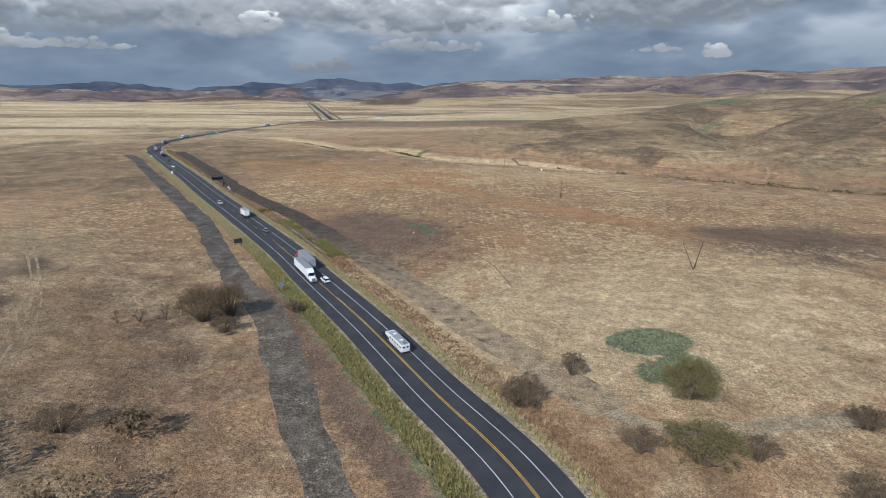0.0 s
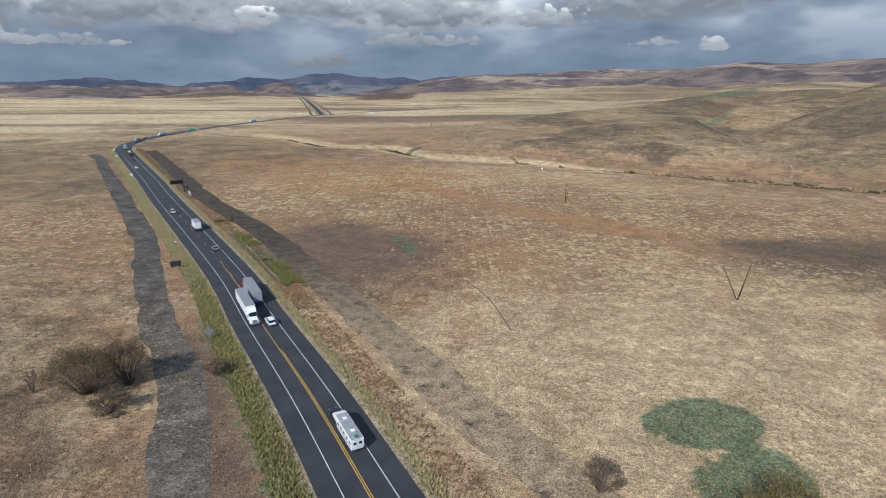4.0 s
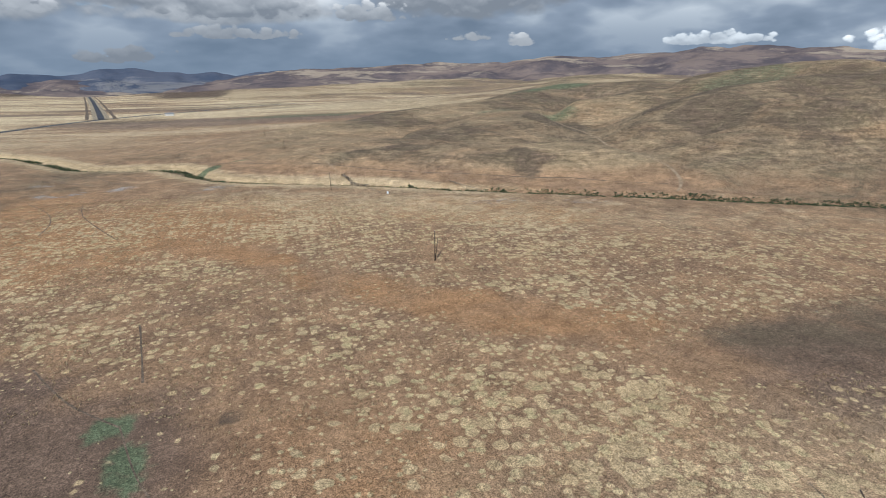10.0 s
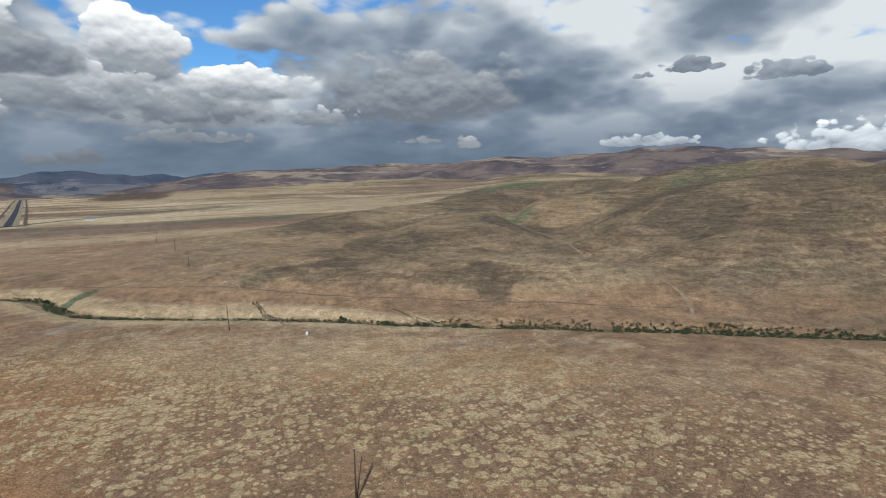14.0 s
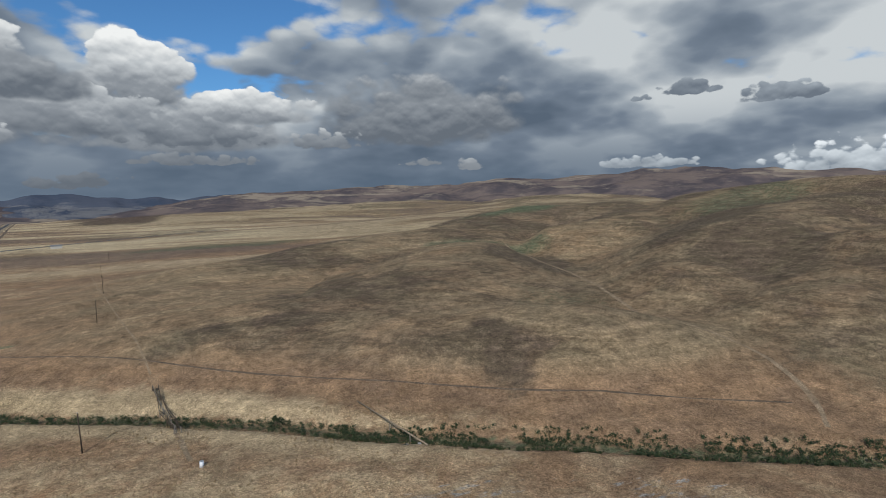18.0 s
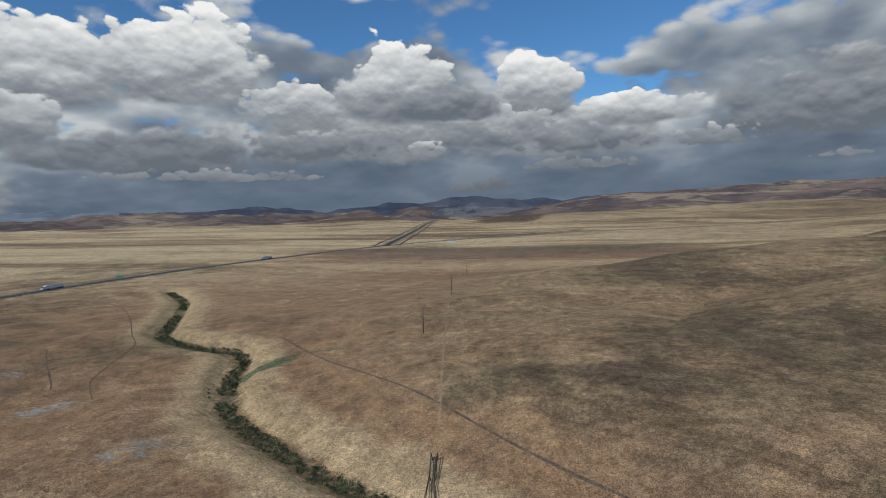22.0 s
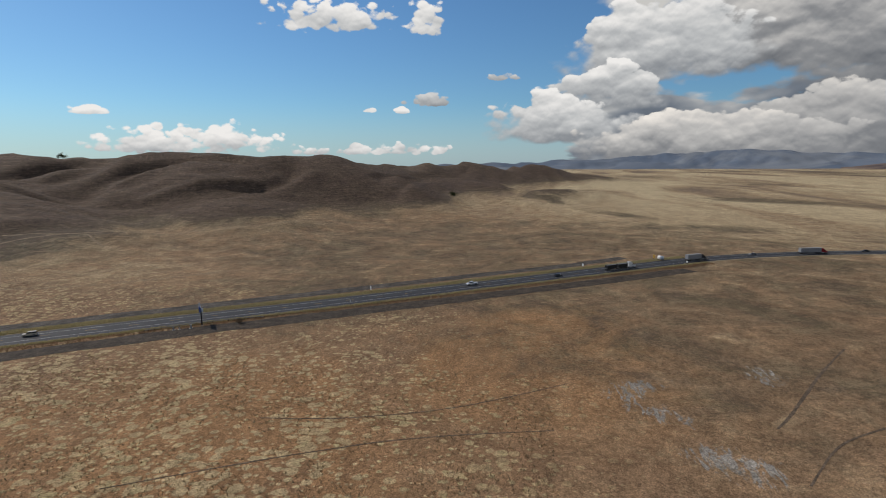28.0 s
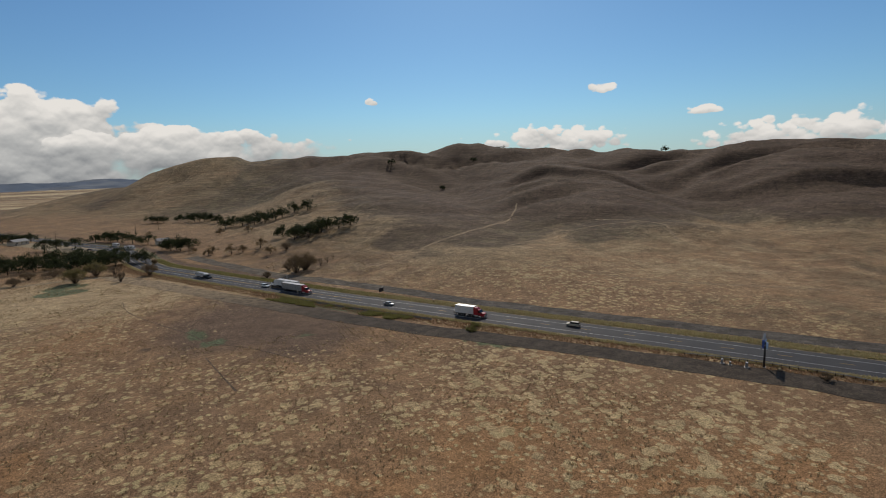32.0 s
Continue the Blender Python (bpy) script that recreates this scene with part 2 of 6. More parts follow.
def heap(under, az, foot, wide, high, dark_, gain):
    a = radians(az)
    u = W.add("ShaderNodeVectorMath", {0: way, 1: (math.cos(a), math.sin(a), 0)}, operation="DOT_PRODUCT").outputs["Value"]
    front = W.add("ShaderNodeVectorMath", {0: way, 1: (-math.sin(a), math.cos(a), 0)}, operation="DOT_PRODUCT").outputs["Value"]
    u = W.math("DIVIDE", u, math.sin(radians(wide)))
    v = W.math("DIVIDE", W.math("SUBTRACT", dz, math.sin(radians(foot))), math.sin(radians(high)))
    vv = W.math("MAXIMUM", v, W.math("MULTIPLY", v, -3.0))
    f = W.math("SUBTRACT", W.math("SUBTRACT", 0.9, W.math("MULTIPLY", u, u)), W.math("MULTIPLY", vv, vv))
    f = W.math("ADD", f, W.math("MULTIPLY", coarse if high > 2.4 and wide > 5 else flaky, 0.85 if high > 2.4 and wide > 5 else 2.0))
    veil = W.ramp(v, 0.05, 0.6, 0.6, 0.11 if gain > 0.45 else 0.45)
    m = W.math("MULTIPLY", W.ramp(f, 0.0, veil if high > 1.6 else 0.45), W.math("GREATER_THAN", front, 0.0))
    t = W.math("ADD", W.math("MULTIPLY", v, gain), W.math("ADD", relief, dark_), clamp=True)
    return W.mix(m, under, tones(t, (0.160, 0.190, 0.235), (0.310, 0.350, 0.400), (0.57, 0.62, 0.67), (0.96, 1.0, 1.04)) if abs(az) > 75 or az < -30
                 else tones(W.math("MULTIPLY", t, shade), (0.145, 0.168, 0.202), (0.29, 0.315, 0.35), (0.58, 0.605, 0.63), (0.98, 0.98, 0.97)))


for one in HEAPS:
    seen = heap(seen, *one)
W.add("ShaderNodeOutputWorld", {0: W.add("ShaderNodeBackground", {0: seen, 1: 1.0}).outputs[0]})

sun = new("sun", bpy.data.lights.new("sun", "SUN"))
sun.data.energy, sun.data.angle, sun.data.color = 3.2, radians(0.55), (1.0, 0.958, 0.895)
sun_way = Vector((-math.sin(radians(SUN_AZ)) * math.cos(radians(SUN_EL)), math.cos(radians(SUN_AZ)) * math.cos(radians(SUN_EL)),
                  math.sin(radians(SUN_EL))))
sun.matrix_world = look(sun_way * 500, (0, 0, 0))


# ---- materials ----
def material(name, rough=0.8, metal=0.0, spec=0.3):
    m = bpy.data.materials.new(name)
    m.use_nodes = True
    m.node_tree.nodes.clear()
    n = Nodes(m.node_tree)
    b = n.add("ShaderNodeBsdfPrincipled", {"Roughness": rough, "Metallic": metal, "Specular IOR Level": spec})
    n.add("ShaderNodeOutputMaterial", {0: b.outputs[0]})
    return m, n, b


def wire(n, a, b):
    n.t.links.new(a, b)


def place(n):
    return n.add("ShaderNodeNewGeometry").outputs["Position"]


def bump(n, b, h, strength, distance):
    wire(n, n.add("ShaderNodeBump", {"Height": h, "Strength": strength, "Distance": distance}).outputs[0], b.inputs["Normal"])


def plain(name, colour, rough=0.6, metal=0.0, vary=0.12, scale=3.0, spec=0.4):
    """A paint or metal with faint dirt and uneven gloss."""
    m, n, b = material(name, rough, metal, spec)
    p = n.add("ShaderNodeTexCoord").outputs["Object"]
    d = n.noise(p, scale, 5.0, 0.6)
    dark = tuple(c * (1 - 2.2 * vary) for c in colour)
    wire(n, n.mix(n.ramp(d, 0.38, 0.68), colour, dark), b.inputs["Base Color"])
    wire(n, n.ramp(n.noise(p, scale * 4, 3.0), 0.3, 0.7, max(rough - 0.12, 0.03), min(rough + 0.12, 1)), b.inputs["Roughness"])
    return m


def ground_material():
    m, n, b = material("dry_grassland", 0.95, 0.0, 0.1)
    p = place(n)
    cov = n.add("ShaderNodeAttribute", attribute_name="cover")
    red, green, dark = n.add("ShaderNodeSeparateColor", {0: cov.outputs["Color"]}).outputs
    bare = cov.outputs["Alpha"]
    turf = n.add("ShaderNodeAttribute", attribute_name="sward")
    sward, purple, golden = n.add("ShaderNodeSeparateColor", {0: turf.outputs["Color"]}).outputs
    even = turf.outputs["Alpha"]
    big = n.noise(p, 0.011, 4.0, 0.6)
    mid = n.noise(p, 0.055, 5.0, 0.62, dist=0.6)
    clump = n.noise(p, 0.46, 3.0, 0.55, dist=0.2)
    fine = n.noise(p, 3.4, 4.0, 0.70)
    level = n.ramp(n.add("ShaderNodeSeparateXYZ", {0: p}).outputs[2], 3.0, 11.0, 1.0, 0.0)
    # bare brown earth between the grass
    soil = n.mix(n.ramp(mid, 0.38, 0.64), (0.268, 0.164, 0.090), (0.202, 0.126, 0.074))
    soil = n.mix(n.ramp(n.math("ADD", red, n.math("MULTIPLY", n.math("SUBTRACT", mid, 0.5), 1.0)), 0.42, 0.90), soil, (0.298, 0.166, 0.080))
    # the purple tone also carries cloud shade painted west of the road
    soil = n.mix(n.math("MULTIPLY", n.ramp(n.math("ADD", purple, n.math("MULTIPLY", n.math("SUBTRACT", mid, 0.5), 0.8)), 0.25, 0.80), 0.85), soil, (0.122, 0.083, 0.060))
    # grass grows out in round cushions that run together where it is thick
    dens = n.math("ADD", sward, n.math("ADD", n.math("MULTIPLY", n.math("SUBTRACT", n.noise(p, 0.024, 3.0, 0.6), 0.5), 1.7), n.math("MULTIPLY", n.math("SUBTRACT", mid, 0.5), 0.6)))
    ragged = n.vec("ADD", p, n.vec("SCALE", n.noise(p, 0.5, 2.0, 0.55, out=1), 1.3))

    def cushions(scale, reach, jitter):
        cell = n.add("ShaderNodeTexVoronoi", {"Vector": ragged, "Scale": scale, "Randomness": 0.9}, voronoi_dimensions="2D", feature="F1")
        some = n.add("ShaderNodeSeparateColor", {0: cell.outputs["Color"]}).outputs[0]
        rad = n.math("ADD", n.math("MULTIPLY", dens, reach), n.math("MULTIPLY", n.math("SUBTRACT", some, 0.62), jitter))
        inside = n.math("SUBTRACT", rad, n.math("ADD", cell.outputs["Distance"], n.math("MULTIPLY", n.math("SUBTRACT", fine, 0.5), 0.22)))
        return n.ramp(inside, -0.035, 0.075), some

    (wide, kind), (small, kind2) = cushions(0.29, 0.60, 0.62), cushions(0.54, 0.36, 0.62)
    grass = n.math("MAXIMUM", wide, small)
    straw = n.mix(kind, (0.468, 0.350, 0.192), (0.395, 0.286, 0.152))
    straw = n.mix(n.ramp(kind2, 0.80, 0.92, 0.0, 0.5), straw, (0.350, 0.305, 0.150))
    straw = n.mix(n.ramp(big, 0.42, 0.60, 0.0, 0.6), straw, (0.420, 0.320, 0.182))
    straw = n.mix(n.math("MULTIPLY", golden, 0.8), straw, (0.385, 0.280, 0.150))
    c = n.mix(n.math("MULTIPLY", grass, n.ramp(level, 0.0, 1.0, 0.25, 0.92)), soil, straw)
    # elsewhere the grass is evenly grown, mottled from brown to straw
    blend = n.math("ADD", n.math("MULTIPLY", n.noise(p, 0.06, 8.0, 0.72, dist=0.4), 0.7), n.math("MULTIPLY", sward, 0.35))
    c = n.mix(even, c, n.mix(n.ramp(blend, 0.41, 0.61, 0.05, 0.95), soil, (0.410, 0.308, 0.182)))
    c = n.mix(n.math("MULTIPLY", golden, 0.65), c, (0.345, 0.250, 0.136))
    gap = n.math("MULTIPLY", n.ramp(clump, 0.48, 0.38), n.math("SUBTRACT", 1.0, golden))
    c = n.mix(n.math("MULTIPLY", gap, 0.10), c, (0.150, 0.100, 0.068))
    # upland pasture, worn in long streaks
    worn = n.noise(n.add("ShaderNodeMapping", {0: p, 2: (0, 0, 0.6), 3: (0.012, 0.035, 0.05)}).outputs[0], 1.0, 6.0, 0.66, dist=0.7)
    c = n.mix(n.math("MULTIPLY", n.math("SUBTRACT", 1.0, level), n.ramp(worn, 0.38, 0.62, 0.0, 0.7)), c, (0.330, 0.242, 0.142))
    c = n.mix(n.math("MULTIPLY", n.math("SUBTRACT", 1.0, level), 0.42), c, n.mix(n.ramp(mid, 0.38, 0.62), (0.205, 0.152, 0.088), (0.170, 0.132, 0.076)))
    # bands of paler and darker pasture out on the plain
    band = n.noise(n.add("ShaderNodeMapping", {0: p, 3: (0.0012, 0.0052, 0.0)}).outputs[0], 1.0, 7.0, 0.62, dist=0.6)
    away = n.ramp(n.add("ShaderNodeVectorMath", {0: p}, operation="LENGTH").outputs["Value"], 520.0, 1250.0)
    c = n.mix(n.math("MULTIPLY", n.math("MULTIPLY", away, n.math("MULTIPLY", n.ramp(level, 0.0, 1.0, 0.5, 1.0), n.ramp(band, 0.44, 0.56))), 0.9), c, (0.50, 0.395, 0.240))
    c = n.mix(n.math("MULTIPLY", n.math("MULTIPLY", away, n.ramp(band, 0.47, 0.36)), 0.85), c, (0.150, 0.108, 0.082))
    # dry brush and painted hill shade in ragged, uneven patches; paler on the eastern hill than on the western
    brush_shade_noise = n.noise(p, 0.026, 8.0, 0.70, dist=1.0)
    d = n.ramp(n.math("ADD", dark, n.math("MULTIPLY", n.math("SUBTRACT", n.math("ADD", n.math("MULTIPLY", brush_shade_noise, 0.8), n.math("MULTIPLY", clump, 0.2)), 0.5), 1.6)), 0.26, 0.74)
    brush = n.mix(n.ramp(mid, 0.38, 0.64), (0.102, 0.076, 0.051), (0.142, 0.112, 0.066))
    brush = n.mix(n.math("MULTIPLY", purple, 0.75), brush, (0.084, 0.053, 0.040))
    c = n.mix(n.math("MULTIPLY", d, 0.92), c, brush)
    # cattle terraces follow the contours of the slopes
    shelf = n.noise(n.add("ShaderNodeMapping", {0: p, 3: (0.035, 0.035, 0.75)}).outputs[0], 1.0, 5.0, 0.66, dist=0.4)
    ledge = n.ramp(shelf, 0.34, 0.66, 0.80, 1.22)
    ledge = n.math("MULTIPLY", ledge, n.ramp(n.noise(p, 0.30, 8.0, 0.78), 0.36, 0.64, 0.70, 1.30))
    ledge = n.math("ADD", n.math("MULTIPLY", n.math("SUBTRACT", ledge, 1.0), n.math("MAXIMUM", n.math("SUBTRACT", 1.0, level), n.math("MULTIPLY", even, 0.6))), 1.0)
    g = n.ramp(n.math("ADD", green, n.math("MULTIPLY", n.math("SUBTRACT", clump, 0.5), 0.9)), 0.32, 0.75)
    c = n.mix(n.math("MULTIPLY", g, 0.9), c, n.mix(n.ramp(fine, 0.35, 0.65), (0.080, 0.106, 0.056), (0.108, 0.132, 0.074)))
    streak = n.noise(n.add("ShaderNodeMapping", {0: p, 2: (0, 0, 0.55), 3: (0.16, 0.55, 0.3)}).outputs[0], 1.0, 5.0, 0.7, dist=1.0)
    w = n.ramp(n.math("ADD", bare, n.math("MULTIPLY", n.math("SUBTRACT", streak, 0.5), 2.2)), 0.42, 0.62)
    c = n.mix(n.math("MULTIPLY", w, 0.9), c, (0.262, 0.246, 0.216))
    grain = n.ramp(n.math("ADD", n.math("MULTIPLY", fine, 0.6), n.math("MULTIPLY", n.noise(p, 9.0, 2.0, 0.6), 0.4)), 0.39, 0.61, 0.42, 1.58)
    c2 = n.add("ShaderNodeVectorMath", {0: c}, operation="SCALE")
    patch = n.math("MULTIPLY", n.ramp(n.noise(p, 0.14, 6.0, 0.68), 0.34, 0.66, 0.84, 1.16), n.ramp(n.noise(p, 1.05, 3.0, 0.66), 0.36, 0.64, 0.80, 1.20))
    wire(n, n.math("MULTIPLY", n.math("MULTIPLY", grain, patch), ledge), c2.inputs["Scale"])
    wire(n, c2.outputs[0], b.inputs["Base Color"])
    h = n.math("ADD", n.math("ADD", n.math("MULTIPLY", clump, 0.4), n.math("MULTIPLY", fine, 0.25)), n.math("MULTIPLY", grass, 0.35))
    bump(n, b, h, 0.45, 0.7)
    return m


def asphalt_material():
    m, n, b = material("asphalt", 0.82, 0.0, 0.3)
    p = place(n)
    c = n.mix(n.ramp(n.noise(p, 0.16, 5.0, 0.6), 0.35, 0.7), (0.026, 0.028, 0.033), (0.041, 0.042, 0.046))
    c = n.mix(n.ramp(n.noise(p, 9.0, 3.0), 0.5, 0.75, 0.0, 0.5), c, (0.07, 0.07, 0.072))
    wire(n, c, b.inputs["Base Color"])
    bump(n, b, n.noise(p, 14.0, 2.0), 0.25, 0.02)
    return m


def gravel_material(name, a, c, light, amount, grassy=0.0):
    m, n, b = material(name, 0.95, 0.0, 0.15)
    p = place(n)
    col = n.mix(n.ramp(n.noise(p, 0.12, 5.0, 0.65), 0.32, 0.7), a, c)
    fleck = n.math("MULTIPLY", n.ramp(n.noise(p, 1.1, 4.0, 0.7), 0.54, 0.66), n.ramp(n.noise(p, 0.07, 3.0), 0.38, 0.62))
    y = n.add("ShaderNodeSeparateXYZ", {0: p}).outputs[1]
    if grassy:
        fleck = n.math("MULTIPLY", fleck, n.ramp(y, 60.0, 150.0, 1.0, 0.25))
    col = n.mix(n.math("MULTIPLY", fleck, amount), col, light)
    if grassy:
        old = n.math("MULTIPLY", n.ramp(y, 55.0, 185.0, 1.0, 0.06), n.ramp(n.noise(p, 0.22, 5.0, 0.7), 0.28, 0.50))
        col = n.mix(n.math("MULTIPLY", old, grassy), col, (0.300, 0.222, 0.138))
    stones = n.math("MULTIPLY", n.ramp(n.noise(p, 2.4, 5.0, 0.74), 0.36, 0.64, 0.50, 1.50), n.ramp(n.noise(p, 0.33, 4.0, 0.66), 0.34, 0.66, 0.76, 1.24))
    worn = n.add("ShaderNodeVectorMath", {0: col}, operation="SCALE")
    wire(n, stones, worn.inputs["Scale"])
    wire(n, worn.outputs[0], b.inputs["Base Color"])
    bump(n, b, n.noise(p, 2.6, 5.0, 0.7), 0.6, 0.25)
    return m


def leaf_material(name, a, c, tan):
    """Foliage whose clumps differ a little from one another."""
    m, n, b = material(name, 0.75, 0.0, 0.2)
    r = n.add("ShaderNodeNewGeometry").outputs["Random Per Island"]
    col = n.mix(n.ramp(r, 0.0, 0.8), a, c)
    col = n.mix(n.ramp(r, 0.86, 0.95, 0.0, 0.8), col, tan)
    wire(n, col, b.inputs["Base Color"])
    thin = n.add("ShaderNodeBsdfTranslucent", {0: col})
    both = n.add("ShaderNodeMixShader", {0: 0.38, 1: b.outputs[0], 2: thin.outputs[0]})
    wire(n, both.outputs[0], [x for x in n.t.nodes if x.bl_idname == "ShaderNodeOutputMaterial"][0].inputs[0])
    return m


def wood_material(name, a, c):
    m, n, b = material(name, 0.85, 0.0, 0.2)
    p = n.add("ShaderNodeTexCoord").outputs["Object"]
    s = n.add("ShaderNodeMapping", {0: p, 3: (9.0, 9.0, 0.7)}).outputs[0]
    wire(n, n.mix(n.ramp(n.noise(s, 2.0, 5.0, 0.65), 0.3, 0.7), a, c), b.inputs["Base Color"])
    return m


def far_material(name, a, c, pale, scale):
    """Distant slopes: two tones in broad patches and a paler one between, with haze and cloud light painted in."""
    m, n, b = material(name, 1.0, 0.0, 0.0)
    p = place(n)
    col = n.mix(n.ramp(n.noise(p, scale, 7.0, 0.68), 0.40, 0.60), a, c)
    col = n.mix(n.ramp(n.noise(n.add("ShaderNodeMapping", {0: p, 3: (1.0, 1.0, 6.0)}).outputs[0], scale * 0.7, 8.0, 0.72, dist=0.5), 0.52, 0.62, 0.0, 0.85), col, pale)
    wire(n, col, b.inputs["Base Color"])
    return m


GROUND = ground_material()
ASPHALT = asphalt_material()
GRAVEL_WEST = gravel_material("dark_gravelly_soil", (0.048, 0.042, 0.037), (0.118, 0.104, 0.088), (0.27, 0.235, 0.18), 0.95, 0.16)
GRAVEL = gravel_material("dark_graded_soil", (0.036, 0.029, 0.024), (0.066, 0.053, 0.043), (0.26, 0.205, 0.145), 0.8, 0.92)
SHOULDER = gravel_material("shoulder_gravel", (0.230, 0.185, 0.120), (0.310, 0.250, 0.165), (0.40, 0.34, 0.23), 0.6)
TRACK = gravel_material("worn_track", (0.29, 0.215, 0.135), (0.22, 0.155, 0.095), (0.38, 0.3, 0.2), 0.5)
TRACK_OLD = gravel_material("overgrown_track", (0.225, 0.182, 0.124), (0.318, 0.242, 0.146), (0.38, 0.30, 0.19), 0.7)
RUT = gravel_material("dark_rut", (0.105, 0.078, 0.055), (0.145, 0.105, 0.072), (0.25, 0.18, 0.12), 0.6)
WHITE_LINE = plain("white_road_paint", (0.52, 0.53, 0.53), 0.6, vary=0.1, scale=0.4)
YELLOW_LINE = plain("yellow_road_paint", (0.50, 0.30, 0.06), 0.6, vary=0.1, scale=0.4)


# ---- the lie of the land ----
def lattice(ix, iy, seed):
    h = (ix.astype(np.int64) * 374761393 + iy.astype(np.int64) * 668265263 + seed * 1442695041) & 0x7FFFFFFF
    h = ((h ^ (h >> 13)) * 1274126177) & 0x7FFFFFFF
    return ((h ^ (h >> 16)) & 0xFFFF) / 65535.0


def vnoise(x, y, size, seed):
    x, y = np.asarray(x, float) / size, np.asarray(y, float) / size
    ix, iy = np.floor(x), np.floor(y)
    u, v = x - ix, y - iy
    u, v = u * u * u * (u * (6 * u - 15) + 10), v * v * v * (v * (6 * v - 15) + 10)
    a, b = lattice(ix, iy, seed), lattice(ix + 1, iy, seed)
    c, d = lattice(ix, iy + 1, seed), lattice(ix + 1, iy + 1, seed)
    return (a + (b - a) * u) * (1 - v) + (c + (d - c) * u) * v


def fbm(x, y, size, seed, octaves=4):
    s, amp, tot = 0.0, 1.0, 0.0
    for k in range(octaves):
        s, tot = s + amp * vnoise(x, y, size / 2 ** k, seed + 17 * k), tot + amp
        amp *= 0.5
    return s / tot


def near_line(x, y, pts):
    """Distance to a line of points (x, y, ...) and the further values there, interpolated."""
    x, y = np.asarray(x, float), np.asarray(y, float)
    best, vals = np.full(x.shape, 1e9), np.zeros(x.shape + (len(pts[0]) - 2,))
    for p, q in zip(pts, pts[1:]):
        ax, ay, bx, by = p[0], p[1], q[0] - p[0], q[1] - p[1]
        t = np.clip(((x - ax) * bx + (y - ay) * by) / (bx * bx + by * by), 0, 1)
        d = np.hypot(x - ax - t * bx, y - ay - t * by)
        w = d < best
        best = np.where(w, d, best)
        for k in range(2, len(p)):
            vals[..., k - 2] = np.where(w, p[k] + (q[k] - p[k]) * t, vals[..., k - 2])
    return best, vals


def smooth(v, lo, hi):
    t = np.clip((np.asarray(v, float) - lo) / (hi - lo), 0, 1)
    return t * t * (3 - 2 * t)


ROAD = [(250, -460), (175, -355), (125, -275), (85, -206), (42, -140), (24, -88), (13, -40), (1, -2), (-16, 28), (-35, 62), (-58, 100), (-80, 137),
        (-121, 199), (-166, 266), (-207, 329), (-256, 402), (-304, 474), (-339, 529), (-361, 584), (-374, 645), (-378, 720), (-374, 855),
        (-350, 1010), (-292, 1250), (-158, 1510), (100, 1830), (700, 2400)]
FAR_ROAD = [(-292, 1250), (-461, 1880), (-740, 2900), (-960, 3700)]
GULLY = [(224, 337), (238, 352), (246, 372), (250, 400), (262, 450), (285, 520), (300, 590), (315, 640), (330, 690), (380, 760)]
CREEK = [(-262, 700), (-210, 658), (-182, 622), (-150, 578), (-138, 560), (-118, 549), (-96, 541), (-75, 537), (-61, 524), (-46, 495), (-29, 473), (-11, 460),
         (4, 452), (22, 442), (38, 435), (55, 426), (85, 409), (108, 391), (129, 378), (156, 362), (180, 347), (204, 333), (221, 322), (265, 294), (330, 250), (420, 205)]
# ridges of hills: x, y, height, half width
RIDGES = [
    [(40, 620, 8, 95), (104, 520, 13, 80), (165, 540, 20, 90), (232, 600, 26, 85), (265, 670, 28, 80)],
    [(120, 505, 12, 60), (158, 455, 12, 55), (211, 428, 17, 50), (236, 412, 13, 36)],
    [(110, 720, 18, 90), (150, 740, 26, 90), (232, 785, 31, 105), (350, 830, 38, 125), (480, 940, 46, 150)],
    [(322, 480, 26, 60), (390, 510, 44, 85), (500, 560, 58, 120), (620, 560, 66, 150)],
    [(330, 400, 22, 60), (400, 420, 40, 85), (500, 400, 54, 110), (640, 330, 66, 160)],
    [(400, 700, 38, 80), (520, 720, 54, 115), (640, 640, 66, 150)],
    [(480, 940, 46, 140), (570, 800, 56, 130), (650, 640, 66, 150), (680, 440, 72, 160), (700, 250, 72, 170)],
    [(70, -790, 50, 150), (0, -750, 72, 170), (-87, -703, 88, 190), (-240, -640, 96, 210), (-448, -504, 94, 220), (-620, -300, 84, 210), (-700, -40, 76, 180), (-790, 60, 72, 170)],
    [(-790, 60, 70, 170), (-1100, 130, 62, 170), (-1440, 300, 56, 150), (-1620, 460, 46, 130), (-1700, 590, 24, 110)],
    [(-800, 400, 10, 60), (-900, 450, 16, 70), (-1010, 520, 12, 60)],
    [(-240, -640, 60, 130), (-205, -260, 50, 125), (-185, -20, 24, 95), (-188, 70, 12, 70)],
    [(-500, -380, 70, 120), (-390, -90, 48, 115), (-320, 60, 18, 85)],
    [(-690, -60, 70, 95), (-550, 70, 42, 95), (-440, 160, 14, 80)],
    [(-840, 120, 60, 95), (-720, 230, 32, 85), (-610, 290, 8, 70)],
    [(-1150, 160, 54, 95), (-1000, 330, 24, 95)],
    [(1300, 1300, 50, 420), (2200, 1500, 70, 600), (3200, 1300, 90, 700)],
    [(600, 1500, 26, 300), (1300, 2100, 50, 420), (2000, 3000, 80, 700)],
    [(-200, 2700, 20, 330), (600, 2800, 40, 420), (1200, 3400, 70, 520)],
]


